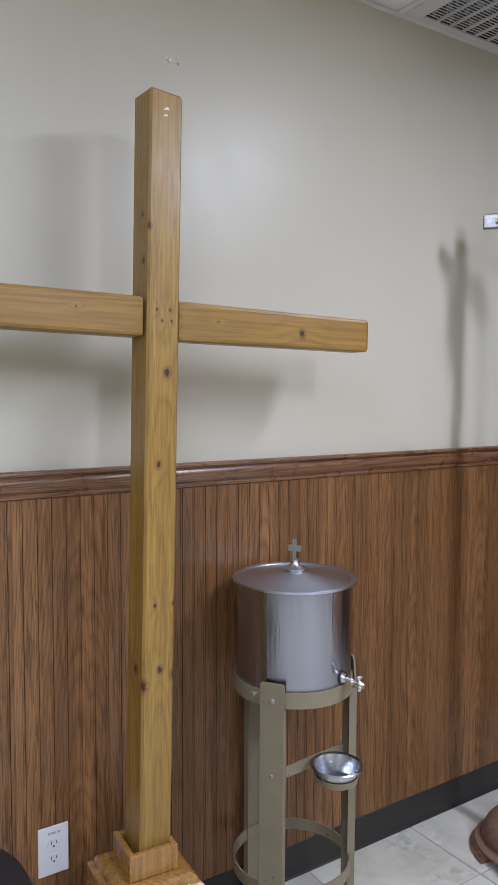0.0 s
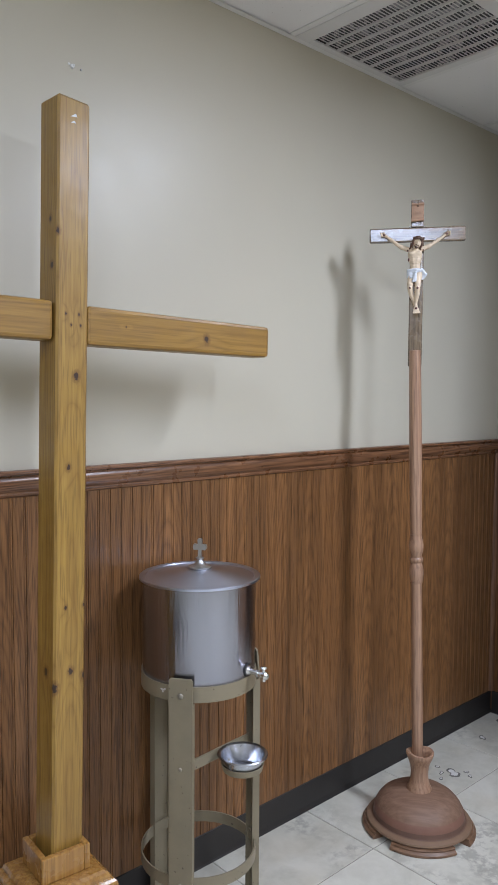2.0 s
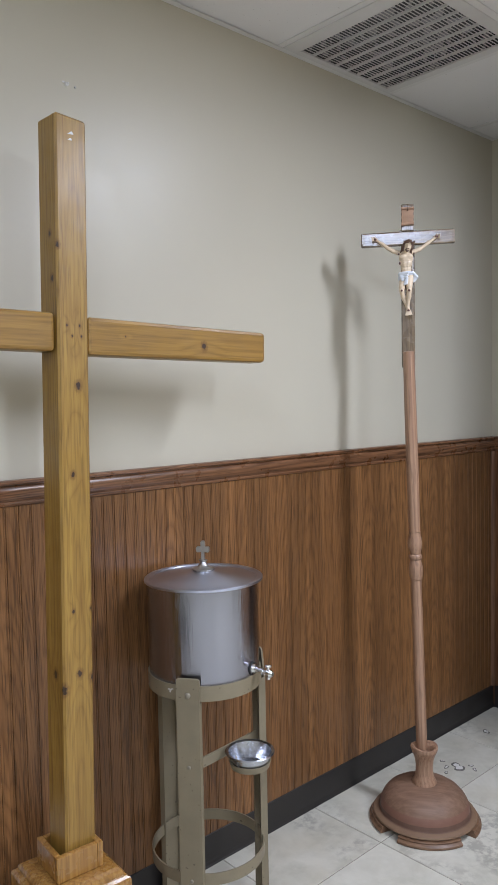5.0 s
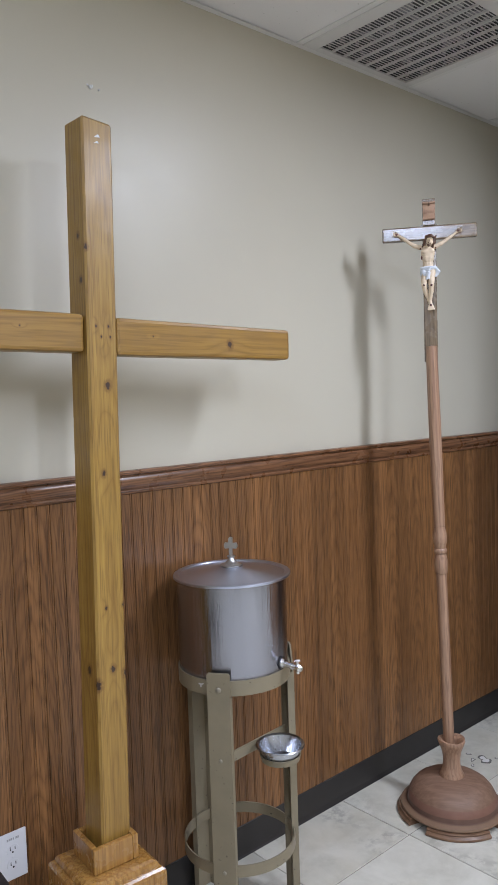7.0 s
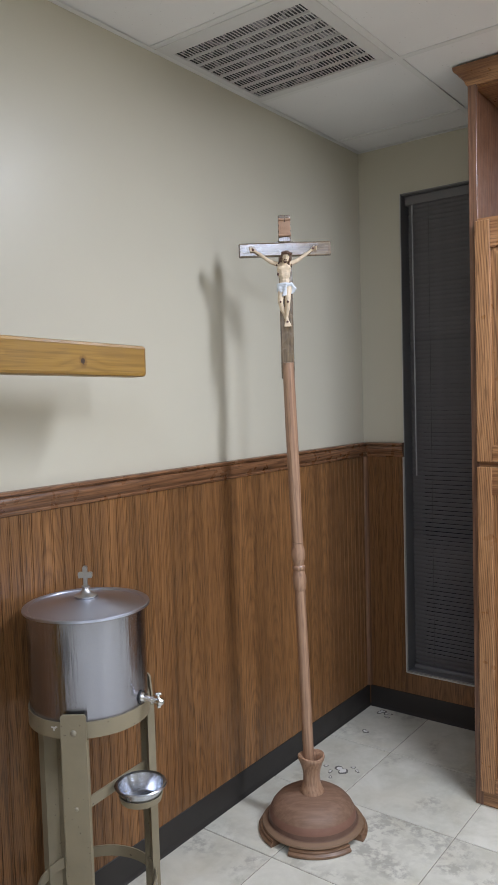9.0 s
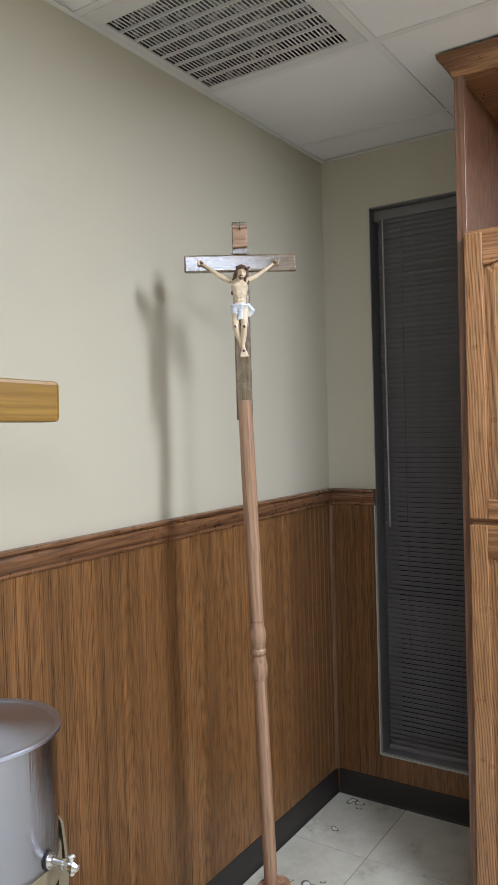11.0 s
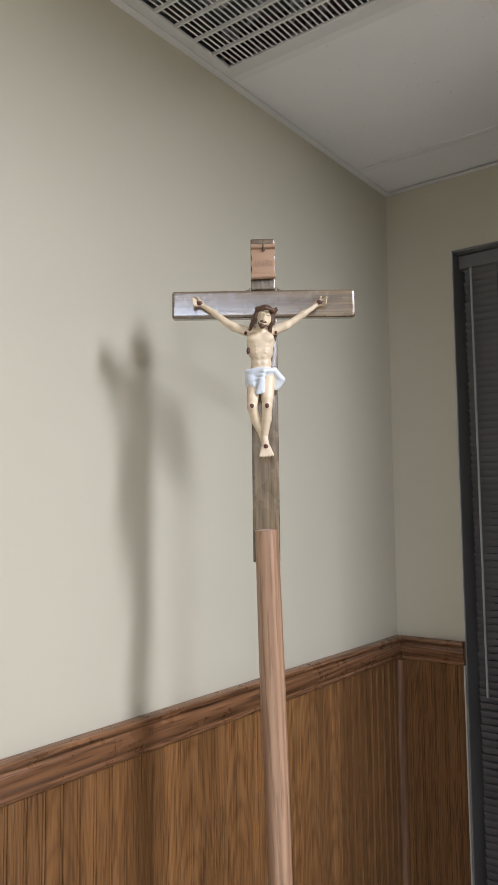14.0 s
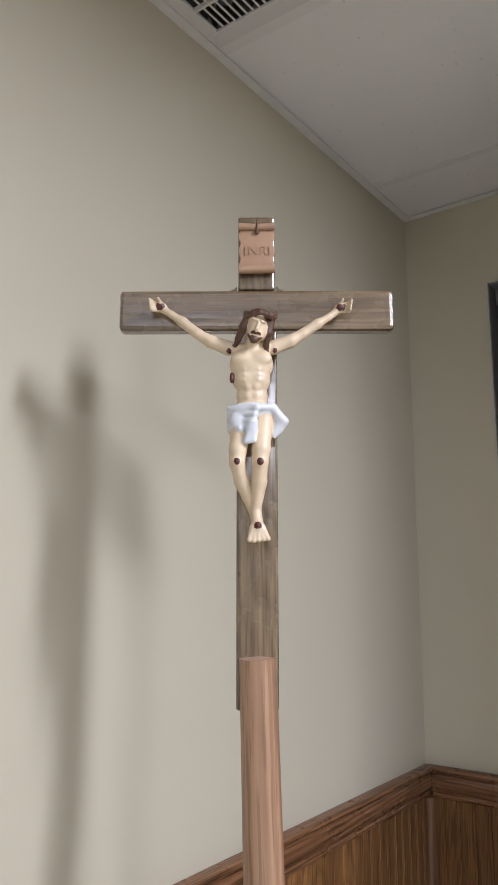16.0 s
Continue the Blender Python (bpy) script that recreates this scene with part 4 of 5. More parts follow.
def crucifix():
    t = thing("processional_crucifix", pose(CRUX[0], CRUX[1], 0, 0, 0, CRUX_TURN), "wooden processional crucifix on a pole set in a turned base", "crucifix")
    c0 = 0.046       # the base stands a little off the crucifix's axis
    lean = math.atan2(0.036, 1.36)
    # domed base
    bm = bmesh.new()
    lathe(bm, [(0.0, 0.026), (0.178, 0.026), (0.182, 0.030), (0.180, 0.036), (0.168, 0.041), (0.160, 0.044), (0.158, 0.050), (0.157, 0.060), (0.153, 0.076), (0.144, 0.094), (0.129, 0.112),
               (0.108, 0.126), (0.082, 0.136), (0.058, 0.139), (0.045, 0.141), (0.0, 0.141)], 96)
    part("base", bm, M_TURNED, t, "domed base turned from laminated brown wood", True, Matrix.Translation((c0, 0.0, 0)) @ Matrix.Diagonal((1, 1, 0.975, 1)))
    bm = bmesh.new()
    lathe(bm, [(0.044, 0.138), (0.043, 0.146), (0.036, 0.160), (0.031, 0.180), (0.030, 0.205), (0.033, 0.228), (0.039, 0.246), (0.046, 0.262), (0.0485, 0.270), (0.0475, 0.277), (0.043, 0.279),
               (0.037, 0.274), (0.026, 0.262), (0.022, 0.24), (0.022, 0.20), (0.0, 0.20)], 64)
    for v in bm.verts:
        if v.co.z > 0.255:
            v.co.z += 0.0035 * math.sin(2 * math.atan2(v.co.y, v.co.x) + 0.6)
    part("socket", bm, M_POLE, t, "flared wooden socket", True, Matrix.Translation((c0, 0.0, 0)) @ Matrix.Diagonal((1, 1, 0.975, 1)))
    for k in range(4):
        bm = bmesh.new()
        a0 = radians(-90 + 4 - 34 + 90 * k)
        prof = [(0.150, 0.0), (0.193, 0.0), (0.196, 0.004), (0.196, 0.010), (0.190, 0.015), (0.187, 0.017), (0.189, 0.021), (0.187, 0.025), (0.150, 0.025), (0.150, 0.0)]
        rings = lathe(bm, prof, 24, a0=a0, a1=a0 + radians(68))
        for e in (0, -1):
            bm.faces.new([r[e] for r in rings[:-1]])
        part("foot", bm, M_FOOTRING, t, "", True, Matrix.Translation((c0, 0.0, 0)) @ Matrix.Diagonal((1, 1, 0.975, 1)))
    # pole, leaning a little in its socket
    tilt = Matrix.Translation((0.0395, 0.016, 0.196)) @ Matrix.Rotation(-lean, 4, "Y") @ Matrix.Rotation(0.0135, 4, "X")
    bm = bmesh.new()
    lathe(bm, [(0.0, 0.0), (0.0195, 0.0), (0.0195, 0.30), (0.0185, 0.675), (0.0, 0.675)], 40)
    part("pole", bm, M_POLE, t, "", True, tilt)
    bm = bmesh.new()
    lathe(bm, [(0.0, 0.676), (0.021, 0.676), (0.0225, 0.685), (0.0245, 0.705), (0.0245, 0.720), (0.0205, 0.738), (0.0185, 0.746), (0.0215, 0.749), (0.0235, 0.756), (0.0215, 0.763),
               (0.0185, 0.766), (0.0195, 0.774), (0.0240, 0.790), (0.0255, 0.804), (0.0235, 0.822), (0.0195, 0.836), (0.0205, 0.845), (0.0, 0.845)], 48)
    part("turned_joint", bm, M_POLE, t, "turned wooden joint in the pole", True, tilt)
    bm = bmesh.new()
    lathe(bm, [(0.0, 0.846), (0.0196, 0.846), (0.0212, 1.06), (0.0212, 1.26), (0.0198, 1.479), (0.0, 1.481)], 40)
    part("pole", bm, M_POLE, t, "", True, tilt)
    # boards of the cross, board front at local y = 0
    w = 0.0225
    bm = bm_box(-w, w, 0.0, 0.021, 1.640, 2.052, bevel=0.0025, segs=2)
    part("upright", bm, M_CRUX, t, "dark weathered wooden upright", 16, DROP)
    bm = bm_box(-w + 0.001, w - 0.002, 0.0, 0.021, 2.1005, 2.190, bevel=0.0025, segs=2)
    part("upright", bm, M_CRUX, t, "", 16, DROP)
    bm = bm_box(-0.157, 0.156, -0.001, 0.020, 2.052, 2.100, bevel=0.005, segs=2)
    for s in (-1, 1):
        tmp = bmesh.new()
        f = [(s * w, 2.098), (s * (w + 0.010), 2.0985), (s * (w + 0.003), 2.1015), (s * w, 2.105)]
        a = [tmp.verts.new((x, 0.001, z)) for x, z in f]
        b = [tmp.verts.new((x, 0.018, z)) for x, z in f]
        tmp.faces.new(a), tmp.faces.new(b[::-1])
        for i in range(4):
            tmp.faces.new((a[i], b[i], b[(i + 1) % 4], a[(i + 1) % 4]))
        merge(bm, tmp)
    part("crossbar", bm, M_CRUX_X, t, "dark glossy wooden crossbar", 16, DROP)
    # title scroll
    bm = bmesh.new()
    n = 14
    front, back = [], []
    for i in range(n + 1):
        z = 2.122 + (2.176 - 2.122) * i / n
        y = -0.004 - 0.0025 * math.sin(math.pi * i / n)
        hw = 0.0195 + 0.0012 * math.sin(i * 1.3)
        front.append([bm.verts.new((x * hw, y - 0.001 * math.cos(x * 2), z)) for x in (-1, -0.5, 0, 0.5, 1)])
        back.append([bm.verts.new((x * hw, 0.0, z)) for x in (-1, -0.5, 0, 0.5, 1)])
    for i in range(n):
        for j in range(4):
            bm.faces.new((front[i][j], front[i][j + 1], front[i + 1][j + 1], front[i + 1][j]))
        for j in (0, 4):
            bm.faces.new((front[i][j], front[i + 1][j], back[i + 1][j], back[i][j]))
    rod(bm, (-0.0205, -0.007, 2.121), (0.0205, -0.007, 2.1225), 0.0048, 0.0048)
    rod(bm, (-0.0205, -0.0065, 2.1745), (-0.0015, -0.0065, 2.1735), 0.0042, 0.0040)
    rod(bm, (0.001, -0.0065, 2.1735), (0.0205, -0.0065, 2.1745), 0.0040, 0.0042)
    scroll = part("scroll", bm, M_SCROLL, t, "clay-coloured scroll with carved letters", True, DROP)
    bm = bmesh.new()
    ball(bm, (0.0005, -0.0085, 2.167), 0.003, (1, 0.8, 1), 12)
    rod(bm, (0.0005, -0.010, 2.180), (0.0005, -0.009, 2.168), 0.0012)
    part("nail", bm, M_HAIR, scroll, "", True)
    cu = bpy.data.curves.new("letters", "FONT")
    cu.body, cu.size, cu.extrude, cu.align_x = "INRI", 0.0150, 0.0006, "CENTER"
    cu.space_character = 1.12
    tmp = bpy.data.objects.new("letters_tmp", cu)
    scene.collection.objects.link(tmp)
    bpy.context.view_layer.update()
    me = bpy.data.meshes.new_from_object(tmp.evaluated_get(bpy.context.evaluated_depsgraph_get()))
    bpy.data.objects.remove(tmp)
    me.materials.clear()
    me.materials.append(M_SCROLL_INK)
    ob = new("lettering", me)
    ob.parent, ob.matrix_basis = scroll, pose(0.001, -0.0072, 2.1395, 90, 0, 0)
    corpus(t)


crucifix()

# ---- ceiling vent ----
def ceiling_vent():
    xa, xb, ya, yb = TEE_X - CELL + 0.0125, TEE_X - 0.0125, TEE_Y + 0.0125, -0.0205
    gx0, gx1, gy0, gy1 = -1.354, -0.868, -0.546, -0.046
    t = thing("ceiling_vent", pose(0, 0, CEIL), "white return-air grille with dusty slats in the ceiling", "vent")
    bm = bmesh.new()
    z0, z1 = -0.004, 0.004
    box(bm, xa, gx0, ya, yb, z0, z1, 0.0015), box(bm, gx1, xb, ya, yb, z0, z1, 0.0015)
    box(bm, gx0, gx1, ya, gy0, z0, z1, 0.0015), box(bm, gx0, gx1, gy1, yb, z0, z1, 0.0015)
    part("frame", bm, M_VENT, t)
    # back and sides carry the duct's shade in their colour, under the dust
    part("duct_back", bm_box(xa, xb, ya, yb, 0.10, 0.11), M_SHADED_DUST, t, "dusty filter, its base coloured dark for the duct's shade")
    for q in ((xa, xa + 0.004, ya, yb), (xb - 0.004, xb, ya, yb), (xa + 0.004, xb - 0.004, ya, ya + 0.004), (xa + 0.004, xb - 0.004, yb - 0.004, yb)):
        part("duct_side", bm_box(*q, 0.0045, 0.0995), M_SHADED_DUST, t)
    n = 38
    sl = finish(bm_box(gx0, gx1, -0.0018, 0.0018, 0.0015, 0.0030), "slat", M_VENT)
    for i in range(1, n):
        piece("slat", sl, t, pose(0, gy0 + (gy1 - gy0) * i / n, 0))
    br = finish(bm_box(-0.0024, 0.0024, gy0, gy1, -0.0045, 0.004), "grille_bar", M_VENT)
    for i in range(1, 8):
        piece("grille_bar", br, t, pose(gx0 + (gx1 - gx0) * i / 8, 0, 0))


ceiling_vent()

# housings for all four, the added westmost fill included
for lamp_x, lamp_y, lens, off, _, _ in LAMPS:
    w, g0, g1 = CELL / 2, off - lens / 2, off + lens / 2
    t = thing("ceiling_or_fill_light", pose(lamp_x, lamp_y, CEIL), "recessed white fluorescent troffer with a lit diffuser, the westmost added as fill", "ceiling light", "troffers")
    bm = bmesh.new()
    for q in ((-w + 0.013, g0, -0.597, 0.597), (g1, w - 0.013, -0.597, 0.597), (g0, g1, -0.597, -0.572), (g0, g1, 0.572, 0.597)):
        box(bm, *q, -0.004, 0.03, 0.001)
    part("frame", bm, M_VENT, t)
    part("diffuser", bm_box(g0 + 0.0005, g1 - 0.0005, -0.5715, 0.5715, 0.0, 0.006), M_GLOW, t)

# ---- window with its blind ----
def window():
    y0, y1, z0, z1 = WIN
    w = tagged(new("window_1"), "tall narrow window with a grey frame and closed dark blind", "window", kind="structure")
    for nm, q in (("side_jamb", (0.0, 0.10, y1 - 0.006, y1 - 0.0004, z0, z1)), ("side_jamb", (0.0, 0.10, y0 + 0.0004, y0 + 0.006, z0, z1)),
                  ("head_jamb", (0.0, 0.10, y0 + 0.006, y1 - 0.006, z1 - 0.006, z1 - 0.0004)), ("window_sill", (-0.004, 0.10, y0 + 0.006, y1 - 0.006, z0 + 0.0004, z0 + 0.007))):
        part(nm, bm_box(*q, bevel=0.001), M_WINFRAME, w)
    for q in ((-0.0145, -0.0002, y1 - 0.0045, y1 - 0.0002, z0, 1.253), (-0.004, -0.0002, y1 - 0.0035, y1 - 0.0002, RAIL_TOP + 0.001, z1)):
        part("edge_bead", bm_box(*q), M_EDGE, w, "pale edge bead")
    part("edge_bead", bm_box(-0.0145, -0.0045, y0, y1 - 0.005, z0 - 0.004, z0 + 0.0002), M_EDGE, w)
    for q in ((0.095, 0.128, y1 - 0.05, y1 - 0.006, z0 + 0.007, z1 - 0.006), (0.095, 0.128, y0 + 0.006, y0 + 0.05, z0 + 0.007, z1 - 0.006),
              (0.095, 0.128, y0 + 0.05, y1 - 0.05, z1 - 0.056, z1 - 0.006), (0.095, 0.128, y0 + 0.05, y1 - 0.05, z0 + 0.007, z0 + 0.057)):
        part("window_frame", bm_box(*q, bevel=0.002), M_WINFRAME, w)
    pane = part("pane", bm_box(0.110, 0.114, y0 + 0.05, y1 - 0.05, z0 + 0.057, z1 - 0.056), M_GLASS, w)
    pane.visible_shadow = False
    # blind hung inside the recess
    b = thing("window_blind", pose(0.052, 0, 0), "closed dark slatted blind hanging in the window recess", "blind")
    ya, yb = y0 + 0.012, y1 - 0.020
    part("headrail", bm_box(-0.016, 0.016, ya, y1 - 0.008, z1 - 0.050, z1 - 0.008, bevel=0.002), M_BLIND, b)
    cv = 7
    bm = bmesh.new()
    pts = [(-0.0125 + 0.025 * i / cv, 0.0022 * math.sin(math.pi * i / cv)) for i in range(cv + 1)]
    top = [[bm.verts.new((u, y, h)) for u, h in pts] for y in (ya, yb)]
    low = [[bm.verts.new((u, y, h - 0.0004)) for u, h in pts] for y in (ya, yb)]
    for i in range(cv):
        bm.faces.new((top[0][i], top[1][i], top[1][i + 1], top[0][i + 1]))
        bm.faces.new((low[0][i], low[0][i + 1], low[1][i + 1], low[1][i]))
    slat = finish(bm, "slat", M_BLIND, True)
    z, k = z1 - 0.062, 0
    rnd = random.Random(4)
    while z > z0 + 0.030:
        tilt = 54 if z > 0.86 else 61
        piece("slat", slat, b, pose(0.0, rnd.uniform(-0.0015, 0.0015), z, 0, tilt + rnd.uniform(-2.5, 2.5), rnd.uniform(-0.12, 0.12)))
        z -= 0.0205
        k += 1
    part("bottom_rail", bm_box(-0.012, 0.012, ya, yb, z0 + 0.0075, z0 + 0.026, bevel=0.003), M_BLIND, b)
    bm = bmesh.new()
    rod(bm, (-0.022, y1 - 0.048, z1 - 0.055), (-0.024, y1 - 0.052, 1.162), 0.0034, 0.0034, 8)
    rod(bm, (-0.012, y1 - 0.048, z1 - 0.045), (-0.022, y1 - 0.048, z1 - 0.055), 0.002, 0.002, 8)
    part("wand", bm, M_WAND, b, "clear plastic tilt wand", True)
    for yy in (y1 - 0.125, y0 + 0.2):
        bm = bmesh.new()
        rod(bm, (-0.0135, yy, z1 - 0.05), (-0.0135, yy, z0 + 0.03), 0.0009, 0.0009, 6)
        part("cord", bm, M_CORD, b)


window()

# ---- oak cabinet ----
CAB_Y = -0.768


def raised_door(parent, ya, yb, z0, z1, x, arch):
    """A framed door facing -x with a raised panel; its upper rail arched if asked."""
    d = part("door", bm_box(x + 0.010, x + 0.014, yb + 0.052, ya - 0.052, z0 + 0.055, z1 - 0.05), M_OAK, parent, "oak door with a raised panel")
    s = 0.056
    part("door_stile", bm_box(x, x + 0.020, ya - s, ya, z0, z1, bevel=0.004, segs=2), M_OAK, d, "", 16)
    part("door_stile", bm_box(x, x + 0.020, yb, yb + s, z0, z1, bevel=0.004, segs=2), M_OAK, d, "", 16)
    part("door_rail", bm_box(x + 0.0005, x + 0.0195, yb + s, ya - s, z0, z0 + 0.06, bevel=0.003, segs=2), M_OAK_Y, d, "", 16)
    bm = bmesh.new()
    n, f, g = 20, [], []
    edge = []
    for i in range(n + 1):
        u = i / n
        y = yb + s + (ya - yb - 2 * s) * u
        h = z1 - 0.10 + (0.050 * (0.5 - 0.5 * math.cos(2 * math.pi * u)) if arch else 0.04)
        edge.append((y, h))
    out = edge + [(ya - s, z1), (yb + s, z1)]
    f = [bm.verts.new((x + 0.0005, y, z)) for y, z in out]
    g = [bm.verts.new((x + 0.0195, y, z)) for y, z in out]
    bm.faces.new(f), bm.faces.new(g[::-1])
    for i in range(len(out)):
        bm.faces.new((f[i], g[i], g[(i + 1) % len(out)], f[(i + 1) % len(out)]))
    part("door_rail", bm, M_OAK_Y, d)
    bm = bmesh.new()
    rings = []
    for inset, dx in ((0.004, 0.0095), (0.030, 0.003), (0.034, 0.0025)):
        ring = [(yb + s + inset, z0 + 0.06 + inset), (ya - s - inset, z0 + 0.06 + inset)]
        ring += [(min(max(y, yb + s + inset), ya - s - inset), z - inset) for y, z in reversed(edge)]
        rings.append([bm.verts.new((x + dx, y, z)) for y, z in ring])
    for a, b in zip(rings, rings[1:]):
        for i in range(len(a)):
            bm.faces.new((a[i], a[(i + 1) % len(a)], b[(i + 1) % len(a)], b[i]))
    bm.faces.new(rings[-1])
    part("raised_panel", bm, M_OAK, d)


def cabinet():
    xf, ya, yb, top = -0.600, CAB_Y, -1.72, 2.660
    t = thing("oak_cabinet", pose(0, 0, 0), "tall oak cabinet with panelled doors and an open top niche", "cabinet")
    part("side_panel", bm_box(xf + 0.021, -0.012, ya - 0.019, ya, 0, top), M_OAK_DARK, t)
    part("side_panel", bm_box(xf + 0.021, -0.012, yb, yb + 0.019, 0, top), M_OAK_DARK, t)
    part("back_panel", bm_box(-0.022, -0.013, yb + 0.02, ya - 0.02, 0.1, top), M_OAK_DARK, t)
    for z in (0.09, 1.28, 2.154, top - 0.02):
        part("shelf", bm_box(xf + 0.022, -0.024, yb + 0.0195, ya - 0.0195, z, z + 0.019), M_OAK_Y, t)
    part("stile", bm_box(xf, xf + 0.02, ya - 0.031, ya, 0.0, top, bevel=0.0015), M_OAK_DARK, t)
    part("stile", bm_box(xf, xf + 0.02, yb, yb + 0.031, 0.0, top, bevel=0.0015), M_OAK_DARK, t)
    part("top_rail", bm_box(xf, xf + 0.02, yb + 0.031, ya - 0.031, 2.643, top), M_OAK_Y, t)
    part("middle_rail", bm_box(xf, xf + 0.02, yb + 0.031, ya - 0.031, 2.140, 2.174), M_OAK_Y, t)
    part("middle_rail", bm_box(xf, xf + 0.02, yb + 0.031, ya - 0.031, 1.26, 1.32), M_OAK_Y, t)
    part("plinth_rail", bm_box(xf + 0.001, xf + 0.02, yb + 0.031, ya - 0.031, 0.0, 0.10), M_OAK_Y, t)
    ym = (ya + yb) / 2
    for a, b in ((ya - 0.026, ym + 0.002), (ym - 0.002, yb + 0.026)):
        raised_door(t, a, b, 1.299, 2.163, xf - 0.021, True)
        raised_door(t, a, b, 0.062, 1.281, xf - 0.021, True)
    # crown moulding with mitred corners
    bm = bmesh.new()
    prof = [(0.001, 2.646), (0.005, 2.650), (0.008, 2.660), (0.016, 2.674), (0.028, 2.685), (0.036, 2.691), (0.039, 2.696), (0.041, 2.708), (-0.02, 2.708)]
    rings = [[bm.verts.new(p) for p in ((-0.012, ya + o, z), (xf - o, ya + o, z), (xf - o, yb - o, z), (-0.012, yb - o, z))] for o, z in prof]
    for a, b in zip(rings, rings[1:]):
        for i in range(3):
            bm.faces.new((a[i], a[i + 1], b[i + 1], b[i]))
    bm.faces.new(rings[-1])
    part("crown_moulding", bm, M_OAK_Y, t, "", True)


cabinet()

# ---- small things on the wall ----
def outlet():
    t = thing("wall_outlet", pose(-2.580, -PAN, 0.352), "white double electrical outlet with lettering bars", "outlet")
    bm = bm_box(-0.0395, 0.0395, -0.006, 0, -0.0635, 0.0635, bevel=0.003, segs=2)
    plate = part("cover_plate", bm, M_PLATE, t, "", 16)
    for zc in (0.018, -0.022):
        bm = bmesh.new()
        rod(bm, (0, -0.0055, zc), (0, -0.0075, zc), 0.0165, 0.016, 28)
        for v in bm.verts:
            v.co.z = zc + max(-0.0135, min(0.0135, v.co.z - zc))
        socket = part("socket", bm, M_PLATE, t, "", 16)
        bm = bmesh.new()
        box(bm, -0.0075, -0.0055, -0.0080, -0.0070, zc - 0.001, zc + 0.0085)
        box(bm, 0.0055, 0.0075, -0.0080, -0.0070, zc, zc + 0.0075)
        rod(bm, (0, -0.0070, zc - 0.006), (0, -0.0080, zc - 0.006), 0.0024, 0.0024, 12)
        part("slots", bm, M_DARK, socket)
    bm = bmesh.new()
    ball(bm, (0, -0.006, -0.002), 0.003, (1, 0.4, 1), 12)
    part("screw", bm, M_PLATE, t, "", 16)
    bm = bmesh.new()
    x = -0.014
    for w in (0.004, 0.003, 0.005, 0.003, 0.0, 0.004, 0.003):
        if w:
            box(bm, x, x + w, -0.0064, -0.0059, 0.043, 0.049)
        x += w + 0.0014 if w else 0.003
    part("marking", bm, M_GREY_INK, t, "grey marking bars")


outlet()

t = thing("wall_anchor", pose(-2.239, 0, 2.382), "white plastic anchor plug stuck in the painted wall", "wall anchor")
bm = bmesh.new()
rod(bm, (0, 0, 0), (0, -0.006, 0), 0.006, 0.005, 14)
rod(bm, (0.001, -0.006, 0.001), (0.002, -0.010, 0.002), 0.0028, 0.002, 10)
ball(bm, (-0.009, -0.001, 0.004), 0.0035, (1.2, 0.6, 0.8), 10)
part("plug", bm, M_PUTTY, t, "", True)
t = thing("wall_anchor", pose(-2.213, 0, 2.380), "small nail in the painted wall", "nail")
bm = bmesh.new()
rod(bm, (0, 0, 0), (0, -0.004, 0.0), 0.003, 0.0024, 10)
part("nail_head", bm, M_PEWTER, t, "", True)

# ---- black stool near the wall ----
def stool():
    t = thing("padded_stool", pose(-2.962, -0.38, -0.035), "round black vinyl padded stool by the panelled wall", "stool")
    bm = bmesh.new()
    lathe(bm, [(0, 0.54), (0.19, 0.54), (0.205, 0.546), (0.213, 0.565), (0.212, 0.585), (0.200, 0.608), (0.175, 0.623), (0.12, 0.630), (0, 0.633)], 64)
    part("seat", bm, M_BLACK, t, "black vinyl seat pad", True)
    for k in range(4):
        a = radians(45 + 90 * k)
        bm = bmesh.new()
        rod(bm, (0.19 * math.cos(a), 0.19 * math.sin(a), 0.035), (0.14 * math.cos(a), 0.14 * math.sin(a), 0.541), 0.011, 0.011, 16)
        part("leg", bm, M_BLACK, t, "", True)


stool()

# ---- pieces of the panelling and the floor ----
PITCH = 0.0366


def strip_mesh(width):
    """One bead-and-board strip of the panelling, its face towards local -y, with a fine double groove at its edge."""
    w, d = width, PAN
    prof = [(0.0003, 0), (0.0003, -d + 0.0014), (0.0011, -d), (w - 0.0076, -d), (w - 0.0070, -d + 0.0014), (w - 0.0060, -d + 0.0014), (w - 0.0054, -d), (w - 0.0014, -d), (w - 0.0006, -d + 0.0014), (w - 0.0006, 0)]
    bm = bmesh.new()
    a = [bm.verts.new((x, y, 0.0)) for x, y in prof]
    b = [bm.verts.new((x, y, 1.253)) for x, y in prof]
    for i in range(len(prof) - 1):
        bm.faces.new((a[i], a[i + 1], b[i + 1], b[i]))
    return finish(bm, "panel_strip", M_PANEL)


strip = strip_mesh(PITCH)
part("groove_backing", bm_box(X0, -0.0005, -0.0062, -0.0003, 0.004, 1.253), M_GROOVE, wall_north, "dark back of the panel grooves")
n = int((3.9 - PAN) / PITCH)
for i in range(n):
    piece("panel_strip", strip, wall_north, pose(-PAN - PITCH * (i + 1), 0, 0))
bm = bmesh.new()
x = -PAN - PITCH * n
while x - PITCH > X0:
    x -= PITCH
    box(bm, x + 0.001, x + PITCH - 0.001, -PAN, -0.0065, 0.001, 1.253)
tagged(part("panel_strips", bm, M_PANEL, wall_north), kind="stuff")
part("groove_backing", bm_box(-0.0062, -0.0003, WIN[1] + 0.0006, -0.0105, 0.004, 1.253), M_GROOVE, wall_east)
y = -PAN
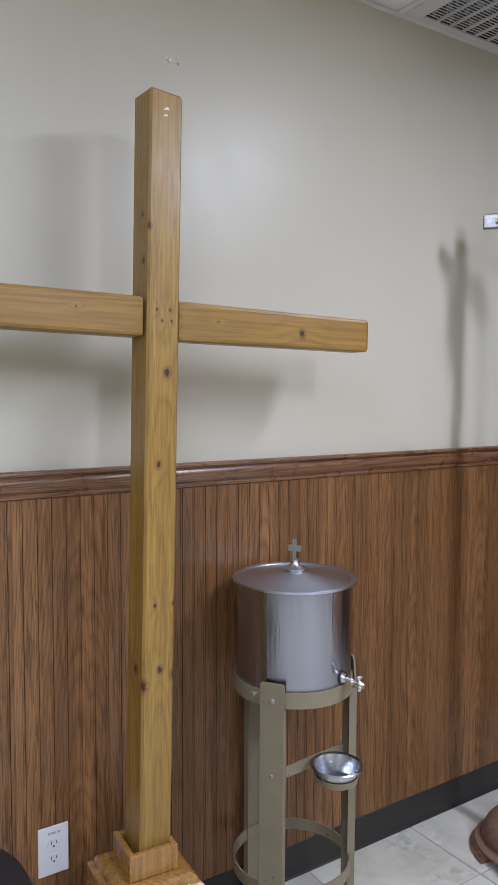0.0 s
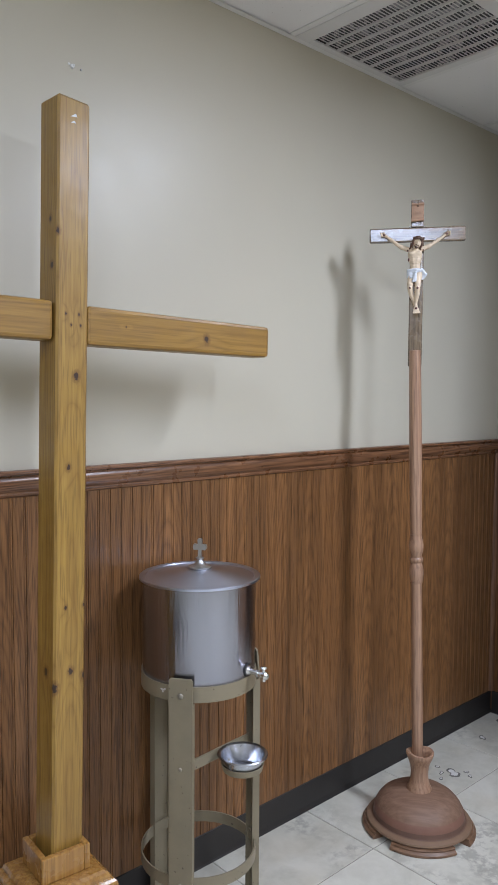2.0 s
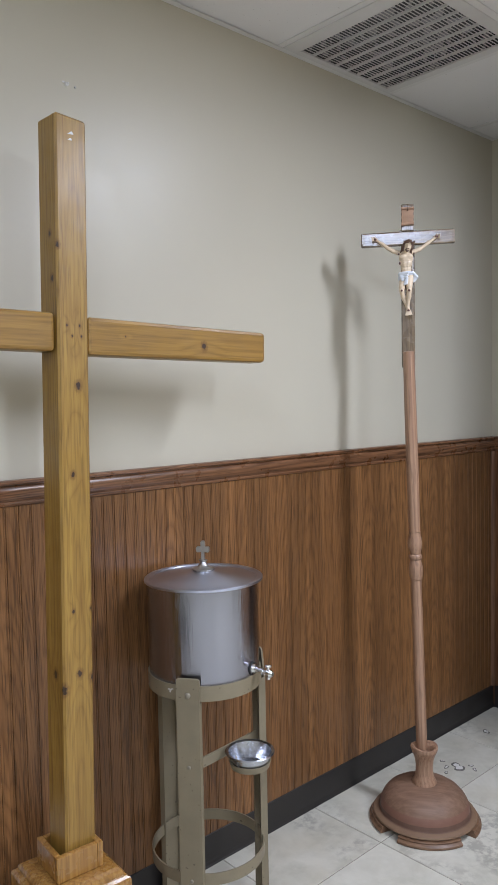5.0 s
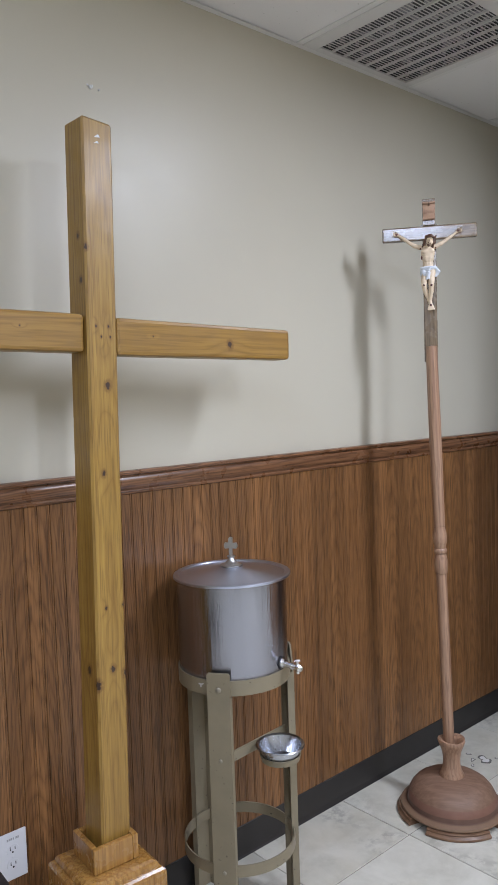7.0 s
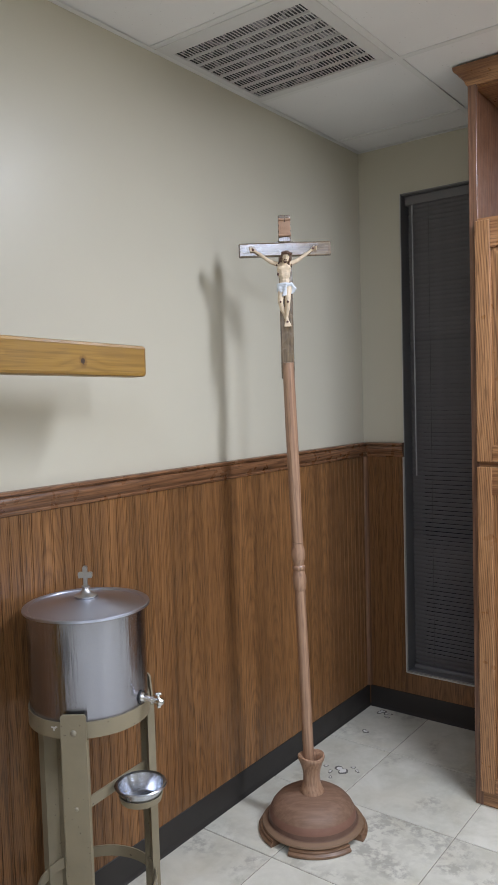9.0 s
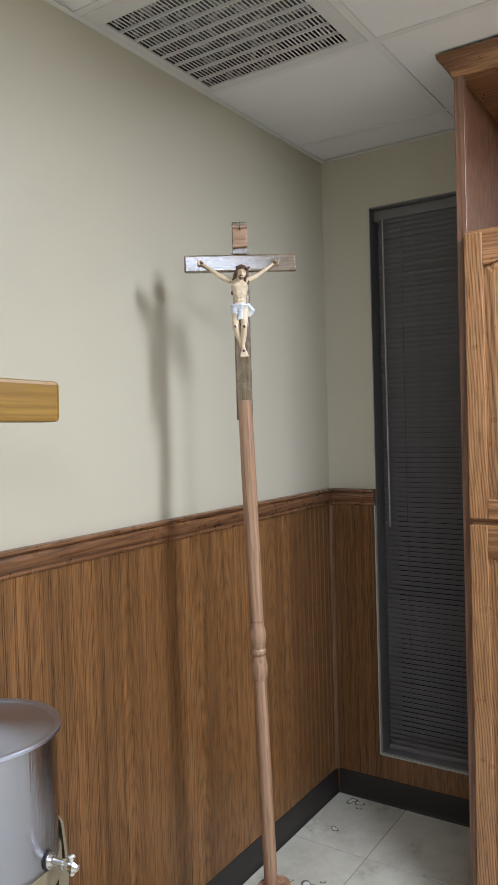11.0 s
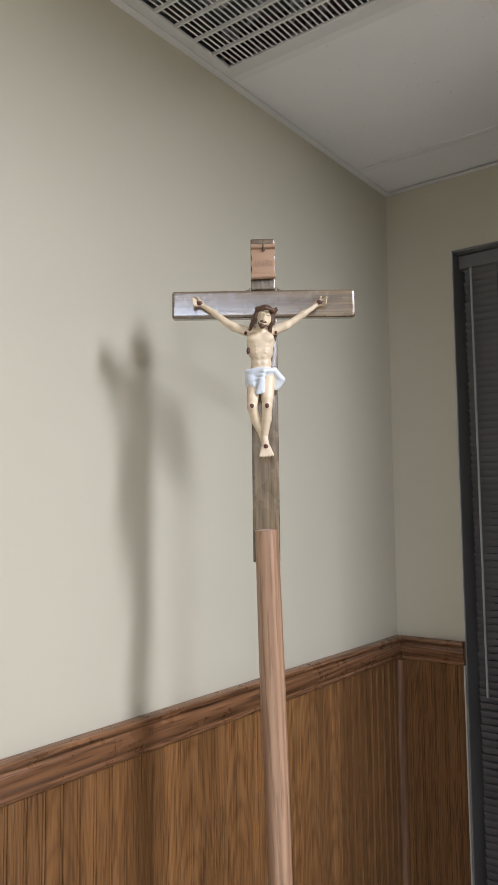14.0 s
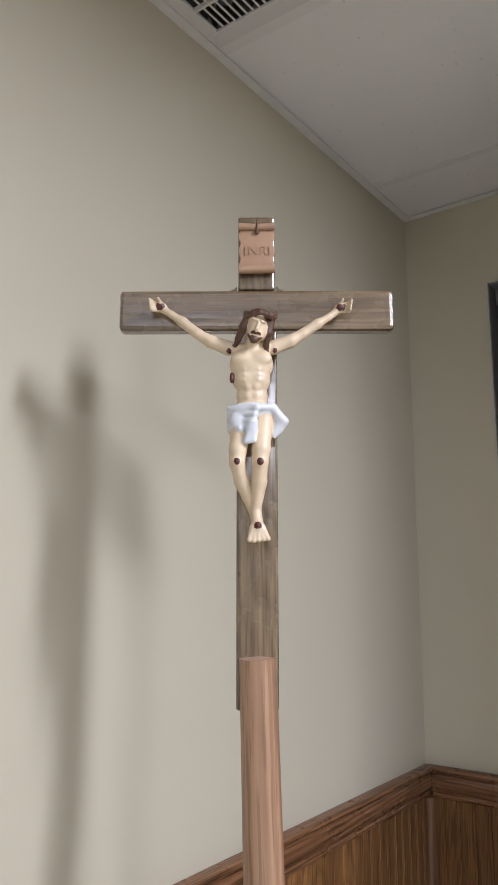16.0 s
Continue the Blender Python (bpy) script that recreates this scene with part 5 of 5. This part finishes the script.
while y - PITCH > WIN[1]:
    piece("panel_strip", strip, wall_east, pose(0, y, 0, 0, 0, -90))
    y -= PITCH
last = strip_mesh(y - WIN[1])
piece("panel_strip", last, wall_east, pose(0, y, 0, 0, 0, -90))
lowbm = bm_box(0.0006, 0.72, -PAN, -0.0003, 0.004, WIN[2] - 0.005)
piece("apron_panel", finish(lowbm, "apron_panel", M_PANEL), wall_east, pose(0, WIN[1], 0, 0, 0, -90))

TILE_X, TILE_Y, JOINT = 0.449, 0.467, 0.0035
TX, TY = -0.412, -0.322


def tile_mesh(w, h):
    bm = bm_box(-w / 2, w / 2, -h / 2, h / 2, -0.010, 0.0, bevel=0.0012)
    return finish(bm, "tile", M_TILE)


xs = [0.0] + [TX - TILE_X * i for i in range(14) if TX - TILE_X * i > X0 + 0.02] + [X0]
ys = [0.0] + [TY - TILE_Y * i for i in range(12) if TY - TILE_Y * i > Y0 + 0.02] + [Y0]
made = {}
rnd = random.Random(7)
for xa, xb in zip(xs, xs[1:]):
    for ya, yb in zip(ys, ys[1:]):
        w, h = round(xa - xb - JOINT, 4), round(ya - yb - JOINT, 4)
        if (w, h) not in made:
            made[w, h] = tile_mesh(w, h)
        piece("tile", made[w, h], floor, pose((xa + xb) / 2, (ya + yb) / 2, rnd.uniform(-0.0004, 0.0004)))


def fill_patch(x, y, size, seed):
    """A filled pit in the stone: a pale smooth fill with a thin dark rim."""
    r = random.Random(seed)
    ph = [r.uniform(0, 6.28) for _ in range(3)]
    for k, (name, grow, z, m) in enumerate((("pit_rim", 1.0, 0.0006, M_PIT), ("pit_fill", 0.78, 0.0010, M_FILL))):
        bm = bmesh.new()
        n = 22
        ring = []
        for i in range(n):
            a = 2 * math.pi * i / n
            q = size * grow * (1 + 0.35 * math.sin(2 * a + ph[0]) + 0.22 * math.sin(3 * a + ph[1]) + 0.1 * math.sin(5 * a + ph[2])) - (0.002 * k)
            ring.append((q * math.cos(a), q * math.sin(a)))
        top = [bm.verts.new((u, v, z)) for u, v in ring]
        low = [bm.verts.new((u * 1.05, v * 1.05, -0.002)) for u, v in ring]
        bm.faces.new(top)
        for i in range(n):
            bm.faces.new((low[i], low[(i + 1) % n], top[(i + 1) % n], top[i]))
        part(name, bm, m, floor, "", False, pose(x, y, 0.0004))


M_PIT = plain("pit_rim_dirt", (0.14, 0.13, 0.115), 0.8, var=0.2)
M_FILL = plain("pit_filler", (0.66, 0.65, 0.61), 0.4, var=0.06)
for k, (px, py, size) in enumerate(((-0.666, -0.224, 0.026), (-0.700, -0.190, 0.010), (-0.639, -0.282, 0.009), (-0.293, -0.134, 0.015), (-0.067, -0.136, 0.016), (-0.059, -0.101, 0.020), (-0.10, -0.15, 0.010),
                                    (-0.670, -0.150, 0.008), (-0.741, -0.214, 0.008), (-0.620, -0.255, 0.008))):
    fill_patch(px, py, size, 20 + k)
